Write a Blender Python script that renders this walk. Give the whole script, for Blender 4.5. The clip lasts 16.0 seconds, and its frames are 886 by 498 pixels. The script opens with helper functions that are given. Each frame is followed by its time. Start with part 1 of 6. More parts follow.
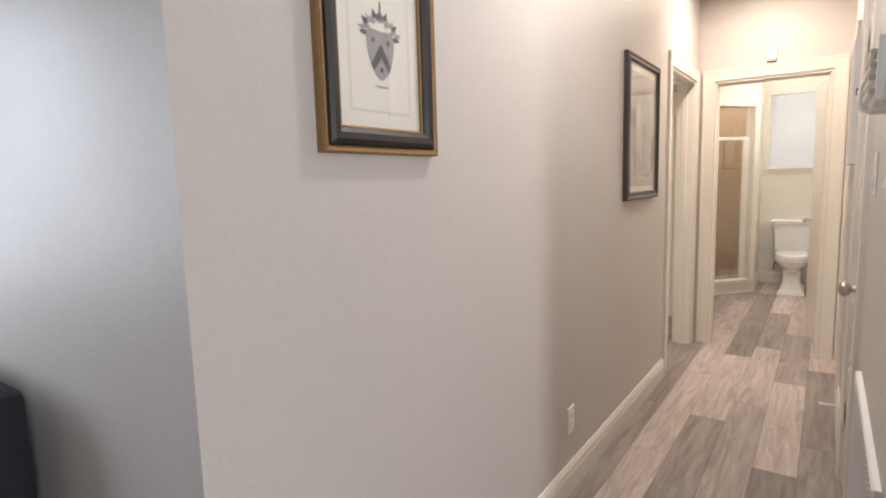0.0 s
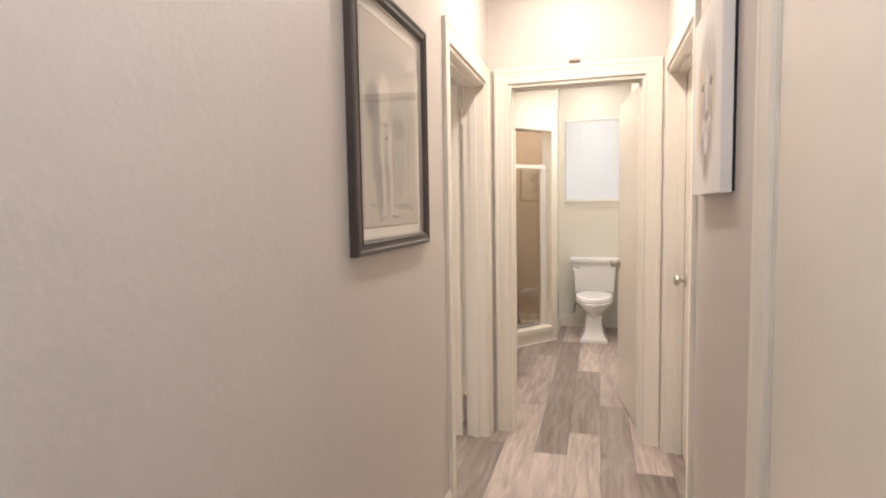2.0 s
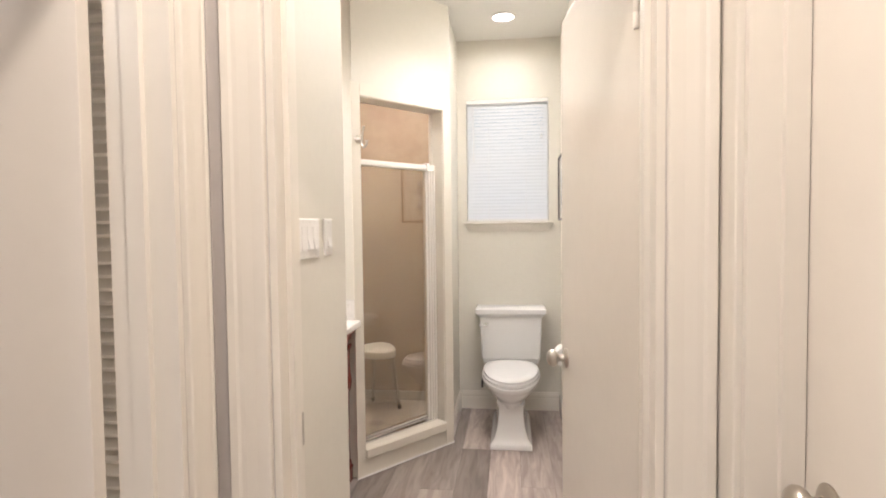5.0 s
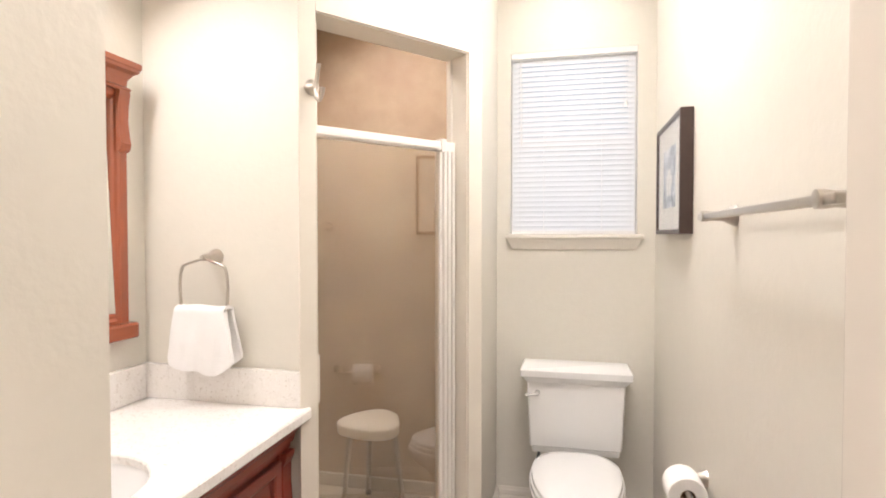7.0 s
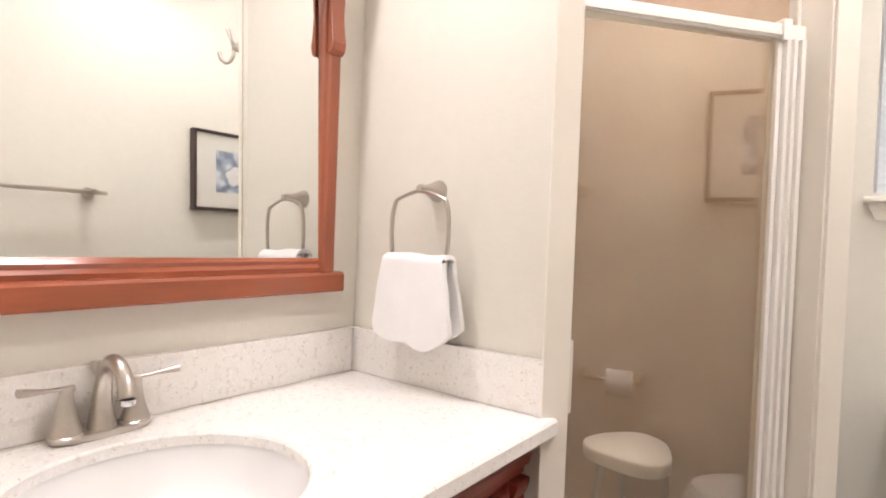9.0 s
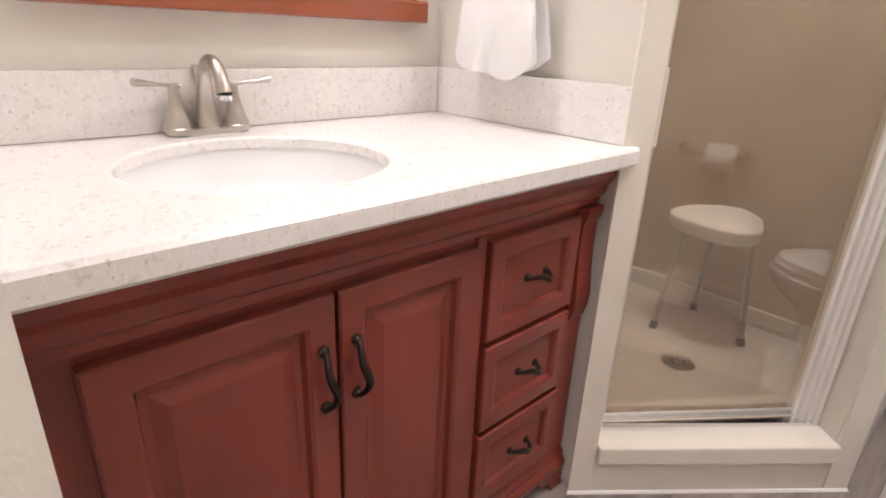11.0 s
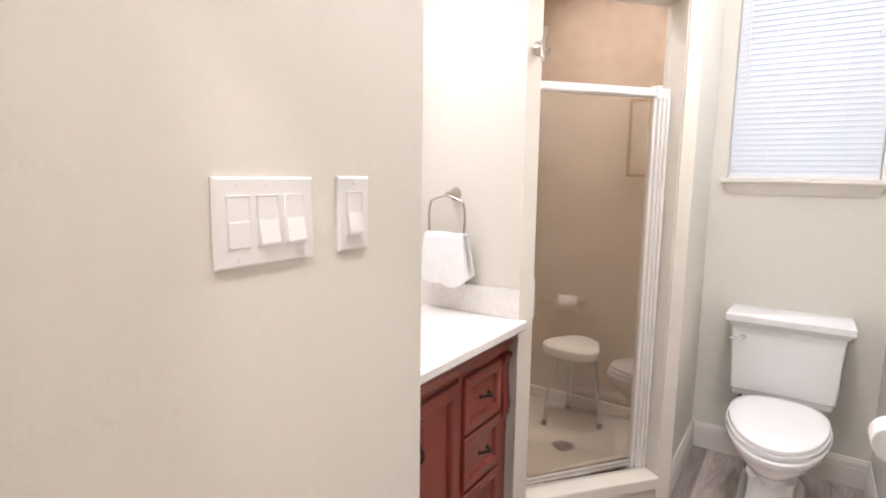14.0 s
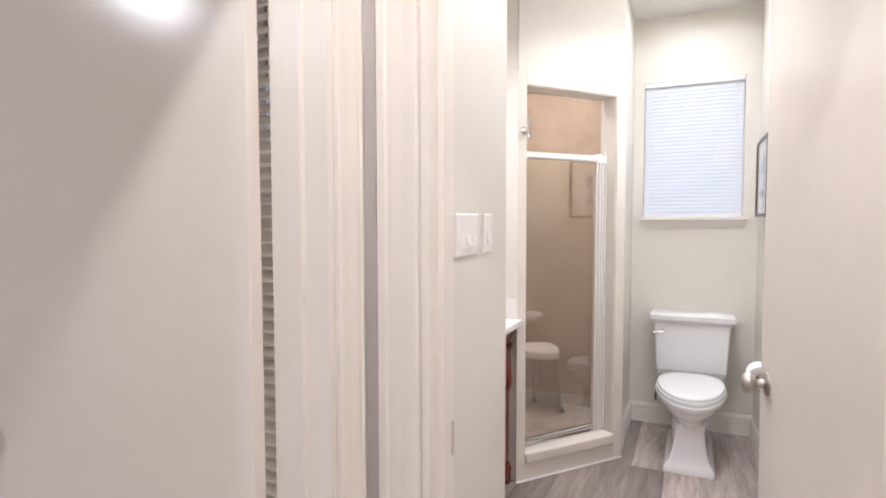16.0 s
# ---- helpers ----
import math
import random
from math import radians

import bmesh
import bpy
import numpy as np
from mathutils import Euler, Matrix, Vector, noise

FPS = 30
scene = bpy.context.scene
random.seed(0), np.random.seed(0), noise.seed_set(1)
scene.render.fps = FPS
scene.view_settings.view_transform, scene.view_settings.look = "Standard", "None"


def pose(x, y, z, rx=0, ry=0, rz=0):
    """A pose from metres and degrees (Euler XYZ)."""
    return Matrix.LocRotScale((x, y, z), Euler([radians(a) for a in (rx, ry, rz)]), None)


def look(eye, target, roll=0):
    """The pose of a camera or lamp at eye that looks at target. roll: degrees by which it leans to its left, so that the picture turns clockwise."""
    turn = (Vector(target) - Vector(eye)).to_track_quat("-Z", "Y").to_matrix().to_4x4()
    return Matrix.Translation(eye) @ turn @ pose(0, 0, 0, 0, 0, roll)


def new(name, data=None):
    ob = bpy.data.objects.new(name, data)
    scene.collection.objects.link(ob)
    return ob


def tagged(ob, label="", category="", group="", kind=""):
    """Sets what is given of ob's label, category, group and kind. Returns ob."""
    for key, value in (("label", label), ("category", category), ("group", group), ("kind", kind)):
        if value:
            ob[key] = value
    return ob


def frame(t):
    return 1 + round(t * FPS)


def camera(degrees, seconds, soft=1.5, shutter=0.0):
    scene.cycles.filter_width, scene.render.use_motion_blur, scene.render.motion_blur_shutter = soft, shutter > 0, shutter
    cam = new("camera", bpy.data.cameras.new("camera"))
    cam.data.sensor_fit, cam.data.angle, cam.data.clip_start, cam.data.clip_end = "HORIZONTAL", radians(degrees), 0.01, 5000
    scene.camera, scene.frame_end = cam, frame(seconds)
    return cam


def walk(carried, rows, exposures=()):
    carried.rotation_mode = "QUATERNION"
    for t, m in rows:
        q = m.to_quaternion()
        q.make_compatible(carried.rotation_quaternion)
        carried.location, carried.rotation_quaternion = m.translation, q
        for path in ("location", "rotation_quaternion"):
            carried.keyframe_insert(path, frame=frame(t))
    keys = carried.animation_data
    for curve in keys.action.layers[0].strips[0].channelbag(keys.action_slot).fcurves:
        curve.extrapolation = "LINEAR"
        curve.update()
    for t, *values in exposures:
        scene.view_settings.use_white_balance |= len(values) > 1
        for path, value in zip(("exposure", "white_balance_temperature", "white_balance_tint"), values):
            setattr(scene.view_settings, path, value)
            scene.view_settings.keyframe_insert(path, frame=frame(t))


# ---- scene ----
cam = camera(78.0, 16.0, soft=1.9)
PATH = [
    (0, (0.16, 0.073, 1.361), (-0.981, 1.698, 1.117), -1.6),
    (0.5, (0.082, 0.434, 1.352), (-0.868, 2.18, 1.132), -1.5),
    (1, (-0.015, 0.804, 1.375), (-0.782, 2.641, 1.179), -1.4),
    (1.5, (-0.058, 1.233, 1.378), (-0.689, 3.123, 1.207), -1.2),
    (2, (-0.081, 1.628, 1.362), (-0.627, 3.546, 1.212), -1.0),
    (2.5, (-0.089, 2.007, 1.37), (-0.535, 3.952, 1.235), -1.1),
    (3, (-0.061, 2.425, 1.386), (-0.453, 4.383, 1.267), -1.0),
    (3.5, (-0.079, 2.791, 1.375), (-0.399, 4.762, 1.266), -1.0),
    (4, (-0.089, 3.133, 1.392), (-0.337, 5.114, 1.279), -0.8),
    (6.3, (-0.134, 4.735, 1.382), (-0.395, 6.717, 1.337), -0.2),
    (6.5, (-0.132, 4.877, 1.42), (-0.429, 6.854, 1.355), 0.1),
    (7, (-0.167, 5.161, 1.408), (-0.605, 7.112, 1.361), -0.0),
    (7.5, (-0.233, 5.399, 1.437), (-0.918, 7.277, 1.381), 0.6),
    (8, (-0.34, 5.547, 1.408), (-1.2, 7.352, 1.355), 1.2),
    (8.5, (-0.42, 5.659, 1.344), (-1.441, 7.378, 1.304), 1.6),
    (9, (-0.464, 5.695, 1.233), (-1.676, 7.285, 1.192), 2.2),
    (9.5, (-0.472, 5.705, 1.139), (-1.817, 7.174, 0.949), 2.5),
    (10, (-0.454, 5.714, 1.064), (-1.85, 7.085, 0.653), 2.5),
    (10.2, (-0.447, 5.712, 1.042), (-1.845, 7.054, 0.548), 2.4),
    (12.3, (-0.318, 5.628, 1.262), (-1.614, 6.883, 0.398), 3.0),
    (12.5, (-0.301, 5.588, 1.307), (-1.6, 6.863, 0.479), 2.8),
    (13, (-0.24, 5.388, 1.398), (-1.525, 6.76, 0.715), 2.3),
    (13.5, (-0.146, 5.127, 1.416), (-1.344, 6.664, 0.968), 1.4),
    (14, (-0.091, 4.868, 1.422), (-1.188, 6.518, 1.148), 0.8),
    (14.5, (-0.086, 4.605, 1.417), (-1.079, 6.332, 1.241), 0.6),
    (15, (-0.101, 4.312, 1.411), (-0.993, 6.097, 1.278), 0.1),
    (15.5, (-0.089, 4.092, 1.404), (-0.933, 5.902, 1.297), 0.1),
    (16, (-0.125, 3.936, 1.393), (-0.955, 5.754, 1.292), -0.1),
]

walk(cam, [(t, look(eye, target, roll)) for t, eye, target, roll in PATH],
     exposures=[(0.0, 0.06, 6750, 13), (3.5, 0.22, 6450, 13), (4.2, 0.05, 6400, 13), (6.5, 0.38, 6120, 14), (7.2, 0.26, 6350, 15), (8.5, 0.18, 6250, 16), (10.2, 0.22, 6050, 18), (12.3, 0.19, 6050, 18), (13.8, 0.30, 5850, 16), (14.6, 0.34, 5750, 15), (15.2, 0.30, 5620, 15), (16.0, 0.25, 5620, 15)])

# ---------------------------------------------------------------- key numbers
CEIL = 2.755
HL, HR = -0.705, 0.270            # hall wall faces
HALL_Y0, LEFT_CORNER = 1.25, 0.56
END0, END1 = 4.845, 4.960          # wall between hall and bathroom
SWX, SWY = -0.700, 5.710         # switch wall face and its end
MIRX, RINGY = -1.525, 6.71       # mirror wall, towel ring wall
BACKY, BRX, RETX = 7.93, 0.250, -0.508
A2, B2 = Vector((-0.955, 6.70, 0)), Vector((-0.491, 7.265, 0))   # shower front, corner to corner
SD = (B2 - A2).normalized()
SN = Vector((SD.y, -SD.x, 0))    # towards the room
SLEN = (B2 - A2).length

# ---------------------------------------------------------------- light
world = bpy.data.worlds.new("sky")
scene.world = world
world.use_nodes = True
_wn = world.node_tree.nodes
_sky = _wn.new("ShaderNodeTexSky")
_sky.sky_type, _sky.sun_disc = "NISHITA", False
_sky.sun_elevation, _sky.sun_rotation = radians(40), radians(200)
world.node_tree.links.new(_sky.outputs[0], _wn["Background"].inputs[0])
_wn["Background"].inputs[1].default_value = 0.11
_sun = new("sun", bpy.data.lights.new("sun", "SUN"))
_sun.data.energy, _sun.data.angle, _sun.data.color = 2.0, radians(0.6), (1, 0.95, 0.88)
_sun.matrix_world = look((3, -8, 8), (0, 0, 0))


def area_lamp(name, place, target, size, watts, colour, shape="DISK", size_y=None, spread=170):
    d = bpy.data.lights.new(name, "AREA")
    d.shape, d.size, d.energy, d.color, d.spread = shape, size, watts, colour, radians(spread)
    if size_y:
        d.size_y = size_y
    ob = new(name, d)
    ob.matrix_world = look(place, target)
    return ob


WARM, NEUTRAL = (1.0, 0.88, 0.76), (1.0, 0.94, 0.88)
area_lamp("hall_lamp", (-0.18, 1.95, CEIL - 0.03), (-0.18, 1.95, 0), 0.13, 15, (0.98, 0.97, 0.97))
area_lamp("hall_lamp", (-0.23, 4.2, CEIL - 0.03), (-0.23, 4.2, 0), 0.13, 18.5, WARM)
area_lamp("bath_lamp", (-0.150, 6.79, CEIL - 0.115), (-0.150, 6.79, 0), 0.22, 9.5, NEUTRAL, "SQUARE", None, 140)
area_lamp("bath_lamp", (-0.154, 7.49, CEIL - 0.03), (-0.154, 7.49, 0), 0.13, 4, NEUTRAL)
# unseen lamp added over the mirror, on the side the towel's shadow points from
area_lamp("unseen_vanity_lamp", (MIRX + 0.12, 6.1, 2.22), (-0.9, 6.1, 1.0), 0.6, 8, NEUTRAL, "RECTANGLE", 0.08)
# added fill on unseen ceiling, brightens the switch wall and open door leaf
area_lamp("bath_lamp", (-0.27, 5.42, CEIL - 0.03), (-0.27, 5.42, 0), 0.13, 7.5, NEUTRAL)
# added to brighten the shower inside; no lamp is known there
area_lamp("shower_fill_lamp", (-1.0, 7.4, 2.69), (-1.0, 7.4, 0), 0.13, 9, NEUTRAL, "DISK", None, 130)
area_lamp("window_daylight", (-0.137, BACKY + 0.064, 1.866), (-0.137, 7.0, 1.866), 0.60, 0.75, (0.90, 0.95, 1.0), "RECTANGLE", 0.895)
area_lamp("bedroom_lamp", (-2.6, 2.7, CEIL - 0.05), (-2.6, 2.7, 0), 0.3, 28, NEUTRAL)
# added fill, no window known here; brightens the louvred closet door
area_lamp("louvre_fill_light", (-4.22, 4.6, 1.55), (-1.5, 4.75, 1.4), 0.8, 40, (1.0, 0.90, 0.80), "RECTANGLE", 1.2, 150)
area_lamp("patio_window_light", (-2.68, -0.25, 1.55), (-1.0, 0.3, 1.4), 0.9, 19, (0.76, 0.87, 1.0), "RECTANGLE", 1.2, 165)
area_lamp("living_room_window_light", (3.15, -0.95, 1.5), (-0.73, 1.0, 1.3), 0.4, 50, (0.88, 0.93, 1.0), "RECTANGLE", 1.5, 150)

# ---------------------------------------------------------------- materials


def mat(name, colour, rough=0.5, metal=0.0, grain=0.0, grain_scale=40.0, bump=0.0, bump_scale=300.0, spec=0.5,
        wear=0.0, wear_scale=2.5, stretch=None, coat=0.0, subsurface=0.0, object_random=0.0, wear_colour=None):
    m = bpy.data.materials.new(name)
    m.use_nodes = True
    n, l = m.node_tree.nodes, m.node_tree.links
    b = n["Principled BSDF"]
    b.inputs["Roughness"].default_value, b.inputs["Metallic"].default_value = rough, metal
    b.inputs["Specular IOR Level"].default_value = spec
    b.inputs["Coat Weight"].default_value = coat
    b.inputs["Coat Roughness"].default_value = 0.08
    co = n.new("ShaderNodeTexCoord")
    mp = n.new("ShaderNodeMapping")
    l.new(co.outputs["Object"], mp.inputs[0])
    if stretch:
        mp.inputs["Scale"].default_value = stretch
    rgb = n.new("ShaderNodeRGB")
    rgb.outputs[0].default_value = (*colour, 1)
    out = rgb.outputs[0]

    def vary(src, scale, amount, detail, dark):
        t = n.new("ShaderNodeTexNoise")
        t.inputs["Scale"].default_value, t.inputs["Detail"].default_value = scale, detail
        l.new(mp.outputs[0], t.inputs["Vector"])
        r = n.new("ShaderNodeMapRange")
        r.inputs[1].default_value, r.inputs[2].default_value = 0.3, 0.7
        r.inputs[3].default_value, r.inputs[4].default_value = 0.0, amount
        l.new(t.outputs[0], r.inputs[0])
        mx = n.new("ShaderNodeMix")
        mx.data_type = "RGBA"
        l.new(r.outputs[0], mx.inputs[0])
        l.new(src, mx.inputs[6])
        mx.inputs[7].default_value = (*dark, 1)
        return mx.outputs[2], t
    if grain:
        out, _ = vary(out, grain_scale, grain, 4, [c * 0.55 for c in colour])
    if wear:
        out, t = vary(out, wear_scale, wear, 6, wear_colour or [c * 0.72 for c in colour])
        rr = n.new("ShaderNodeMapRange")
        rr.inputs[3].default_value, rr.inputs[4].default_value = rough * 0.85, min(1, rough * 1.2)
        l.new(t.outputs[0], rr.inputs[0])
        l.new(rr.outputs[0], b.inputs["Roughness"])
    if object_random:
        oi = n.new("ShaderNodeObjectInfo")
        hsv = n.new("ShaderNodeHueSaturation")
        r = n.new("ShaderNodeMapRange")
        r.inputs[3].default_value, r.inputs[4].default_value = 1 - object_random, 1 + object_random
        l.new(oi.outputs["Random"], r.inputs[0])
        l.new(r.outputs[0], hsv.inputs["Value"])
        l.new(out, hsv.inputs["Color"])
        out = hsv.outputs[0]
    l.new(out, b.inputs["Base Color"])
    if bump:
        t = n.new("ShaderNodeTexNoise")
        t.inputs["Scale"].default_value, t.inputs["Detail"].default_value = bump_scale, 3
        l.new(mp.outputs[0], t.inputs["Vector"])
        bp = n.new("ShaderNodeBump")
        bp.inputs["Strength"].default_value, bp.inputs["Distance"].default_value = bump, 0.004
        l.new(t.outputs[0], bp.inputs["Height"])
        l.new(bp.outputs[0], b.inputs["Normal"])
    return m


M_HALL = mat("hall_paint", (0.605, 0.562, 0.530), 0.48, grain=0.06, grain_scale=30, bump=0.20, bump_scale=62, wear=0.10, wear_scale=1.3)
M_BATH = mat("bath_paint", (0.745, 0.712, 0.635), 0.5, grain=0.05, grain_scale=30, bump=0.20, bump_scale=62, wear=0.08, wear_scale=1.3)
M_CEIL = mat("ceiling_paint", (0.80, 0.79, 0.75), 0.8, grain=0.06, grain_scale=60, bump=0.5, bump_scale=140)
M_TRIM = mat("trim_paint", (0.80, 0.755, 0.68), 0.32, grain=0.04, grain_scale=25, wear=0.08, wear_scale=3, bump=0.05, bump_scale=60)
M_DOOR = mat("door_paint", (0.79, 0.74, 0.67), 0.20, grain=0.04, grain_scale=18, wear=0.07, wear_scale=2, bump=0.06, bump_scale=45)
M_NICKEL = mat("brushed_nickel", (0.56, 0.52, 0.47), 0.28, 1.0, grain=0.12, grain_scale=220)
M_CHROME = mat("chrome", (0.80, 0.80, 0.80), 0.10, 1.0, grain=0.05, grain_scale=90)
M_ALU = mat("pale_aluminium", (0.86, 0.83, 0.78), 0.38, 0.12, grain=0.08, grain_scale=120)
M_BRONZE = mat("dark_bronze", (0.045, 0.032, 0.026), 0.35, 0.8, grain=0.2, grain_scale=80)
M_CERAMIC = mat("white_ceramic", (0.87, 0.865, 0.855), 0.10, coat=0.5, grain=0.02, grain_scale=10)
M_PLASTIC = mat("white_plastic", (0.82, 0.80, 0.77), 0.35, grain=0.03, grain_scale=30)
M_TOWEL = mat("terry_cloth", (0.90, 0.89, 0.88), 0.95, bump=0.7, bump_scale=420, grain=0.05, grain_scale=200)
M_PAPER = mat("tissue_paper", (0.86, 0.84, 0.81), 0.95, bump=0.3, bump_scale=200, grain=0.04, grain_scale=80)
M_CARD = mat("cardboard", (0.42, 0.30, 0.19), 0.9, grain=0.2)
M_SHOWER = mat("tan_cultured_marble", (0.52, 0.405, 0.285), 0.16, grain=0.18, grain_scale=16, wear=0.65, wear_scale=4.5, wear_colour=(0.38, 0.265, 0.19))
M_SOFFIT = mat("cream_shower_trim", (0.78, 0.735, 0.65), 0.38, grain=0.06, grain_scale=12, wear=0.20, wear_scale=5, wear_colour=(0.66, 0.59, 0.48))
M_PAN = mat("speckled_shower_pan", (0.62, 0.57, 0.49), 0.35, grain=0.5, grain_scale=160, wear=0.12, wear_scale=6)
M_CHERRY = mat("cherry_stain", (0.240, 0.042, 0.026), 0.31, grain=0.5, grain_scale=9, stretch=(3, 1, 0.35), wear=0.25, wear_scale=4, coat=0.15)
M_CHERRY_H = mat("cherry_stain_horizontal", (0.41, 0.112, 0.052), 0.24, grain=0.7, grain_scale=13, stretch=(3, 0.45, 3), wear=0.6, wear_scale=7, coat=0.3)
M_CHERRY_V = mat("cherry_stain_vertical", (0.40, 0.108, 0.050), 0.24, grain=0.7, grain_scale=13, stretch=(3, 3, 0.45), wear=0.55, wear_scale=7, coat=0.3)
M_BLACKWOOD = mat("black_lacquer_frame", (0.026, 0.020, 0.019), 0.48, grain=0.2, wear=0.3, wear_scale=8)
M_ESPRESSO = mat("espresso_wood", (0.055, 0.032, 0.026), 0.35, grain=0.4, grain_scale=30)
M_CHARCOAL = mat("charcoal_wood_frame", (0.072, 0.056, 0.052), 0.32, grain=0.4, grain_scale=30, wear=0.3, wear_scale=10)
M_GOLD = mat("aged_gold_leaf", (0.38, 0.23, 0.10), 0.50, 0.55, grain=0.5, grain_scale=60, wear=0.4, wear_scale=20)
M_MAT = mat("cream_mount_board", (0.80, 0.77, 0.70), 0.8, grain=0.04, grain_scale=100)
M_INK = mat("grey_ink", (0.10, 0.095, 0.10), 0.8, grain=0.3, grain_scale=90)
M_INK2 = mat("pale_ink", (0.36, 0.345, 0.34), 0.8, grain=0.3, grain_scale=70)
M_LINE = mat("embossed_line", (0.68, 0.65, 0.59), 0.8)
M_CANVAS = mat("white_canvas", (0.82, 0.80, 0.78), 0.75, grain=0.03, grain_scale=200, bump=0.3, bump_scale=900)
M_DARK = mat("dark_fabric", (0.012, 0.012, 0.018), 0.8, grain=0.3)
M_RUBBER = mat("grey_rubber", (0.10, 0.095, 0.09), 0.8, grain=0.2)
M_SOIL = mat("lawn", (0.10, 0.13, 0.06), 0.9, grain=0.5, grain_scale=4)


def quartz():
    m = mat("speckled_white_quartz", (0.84, 0.81, 0.775), 0.22, coat=0.1, grain=0.05, grain_scale=14)
    n, l = m.node_tree.nodes, m.node_tree.links
    b = n["Principled BSDF"]
    src = b.inputs["Base Color"].links[0].from_socket
    co = n.new("ShaderNodeTexCoord")
    for scale, colour, lo, hi in ((130, (0.50, 0.44, 0.38), 0.665, 0.71), (70, (0.66, 0.615, 0.57), 0.61, 0.69), (34, (0.76, 0.73, 0.69), 0.58, 0.70), (210, (0.92, 0.90, 0.88), 0.58, 0.64)):
        t = n.new("ShaderNodeTexNoise")
        t.inputs["Scale"].default_value, t.inputs["Detail"].default_value = scale, 1.5
        l.new(co.outputs["Object"], t.inputs["Vector"])
        r = n.new("ShaderNodeMapRange")
        r.inputs[1].default_value, r.inputs[2].default_value, r.inputs[4].default_value = lo, hi, 0.6
        l.new(t.outputs[0], r.inputs[0])
        mx = n.new("ShaderNodeMix")
        mx.data_type = "RGBA"
        l.new(r.outputs[0], mx.inputs[0])
        l.new(src, mx.inputs[6])
        mx.inputs[7].default_value = (*colour, 1)
        src = mx.outputs[2]
    l.new(src, b.inputs["Base Color"])
    return m


def plank_material():
    m = bpy.data.materials.new("grey_wood_plank")
    m.use_nodes = True
    n, l = m.node_tree.nodes, m.node_tree.links
    b = n["Principled BSDF"]
    co = n.new("ShaderNodeTexCoord")
    oi = n.new("ShaderNodeObjectInfo")
    add = n.new("ShaderNodeVectorMath")
    add.operation = "MULTIPLY_ADD"
    l.new(oi.outputs["Random"], add.inputs[0])
    add.inputs[1].default_value = (37, 91, 13)
    l.new(co.outputs["Object"], add.inputs[2])
    mp = n.new("ShaderNodeMapping")
    mp.inputs["Scale"].default_value = (9, 0.9, 1)
    l.new(add.outputs[0], mp.inputs[0])
    g = n.new("ShaderNodeTexNoise")
    g.inputs["Scale"].default_value, g.inputs["Detail"].default_value, g.inputs["Distortion"].default_value = 3.2, 7, 0.9
    l.new(mp.outputs[0], g.inputs["Vector"])
    ramp = n.new("ShaderNodeValToRGB")
    e = ramp.color_ramp.elements
    e[0].position, e[0].color = 0.28, (0.255, 0.206, 0.184, 1)
    e[1].position, e[1].color = 0.74, (0.475, 0.405, 0.362, 1)
    l.new(g.outputs[0], ramp.inputs[0])
    f = n.new("ShaderNodeTexNoise")
    f.inputs["Scale"].default_value, f.inputs["Detail"].default_value = 22, 4
    l.new(mp.outputs[0], f.inputs["Vector"])
    fr = n.new("ShaderNodeMapRange")
    fr.inputs[3].default_value, fr.inputs[4].default_value = 0.84, 1.14
    l.new(f.outputs[0], fr.inputs[0])
    tone = n.new("ShaderNodeMapRange")
    tone.inputs[3].default_value, tone.inputs[4].default_value = 0.56, 1.34
    l.new(oi.outputs["Random"], tone.inputs[0])
    mul = n.new("ShaderNodeMath")
    mul.operation = "MULTIPLY"
    l.new(fr.outputs[0], mul.inputs[0])
    l.new(tone.outputs[0], mul.inputs[1])
    hsv = n.new("ShaderNodeHueSaturation")
    l.new(mul.outputs[0], hsv.inputs["Value"])
    l.new(ramp.outputs[0], hsv.inputs["Color"])
    l.new(hsv.outputs[0], b.inputs["Base Color"])
    rr = n.new("ShaderNodeMapRange")
    rr.inputs[3].default_value, rr.inputs[4].default_value = 0.42, 0.62
    l.new(f.outputs[0], rr.inputs[0])
    l.new(rr.outputs[0], b.inputs["Roughness"])
    bp = n.new("ShaderNodeBump")
    bp.inputs["Strength"].default_value, bp.inputs["Distance"].default_value = 0.25, 0.002
    l.new(f.outputs[0], bp.inputs["Height"])
    l.new(bp.outputs[0], b.inputs["Normal"])
    return m


def glass_material(name, tint, base, edge, rough=0.0):
    """Clear pane: tinted see-through, with gloss that grows towards grazing angles."""
    m = bpy.data.materials.new(name)
    m.use_nodes = True
    n, l = m.node_tree.nodes, m.node_tree.links
    n.remove(n["Principled BSDF"])
    t = n.new("ShaderNodeBsdfTransparent")
    t.inputs[0].default_value = (*tint, 1)
    g = n.new("ShaderNodeBsdfGlossy")
    g.inputs["Roughness"].default_value = rough
    lw = n.new("ShaderNodeLayerWeight")
    p = n.new("ShaderNodeMath")
    p.operation, p.inputs[1].default_value = "POWER", 4.0
    l.new(lw.outputs["Facing"], p.inputs[0])
    r = n.new("ShaderNodeMapRange")
    r.inputs[3].default_value, r.inputs[4].default_value = base, edge
    l.new(p.outputs[0], r.inputs[0])
    mx = n.new("ShaderNodeMixShader")
    l.new(r.outputs[0], mx.inputs[0])
    l.new(t.outputs[0], mx.inputs[1])
    l.new(g.outputs[0], mx.inputs[2])
    l.new(mx.outputs[0], n["Material Output"].inputs[0])
    return m


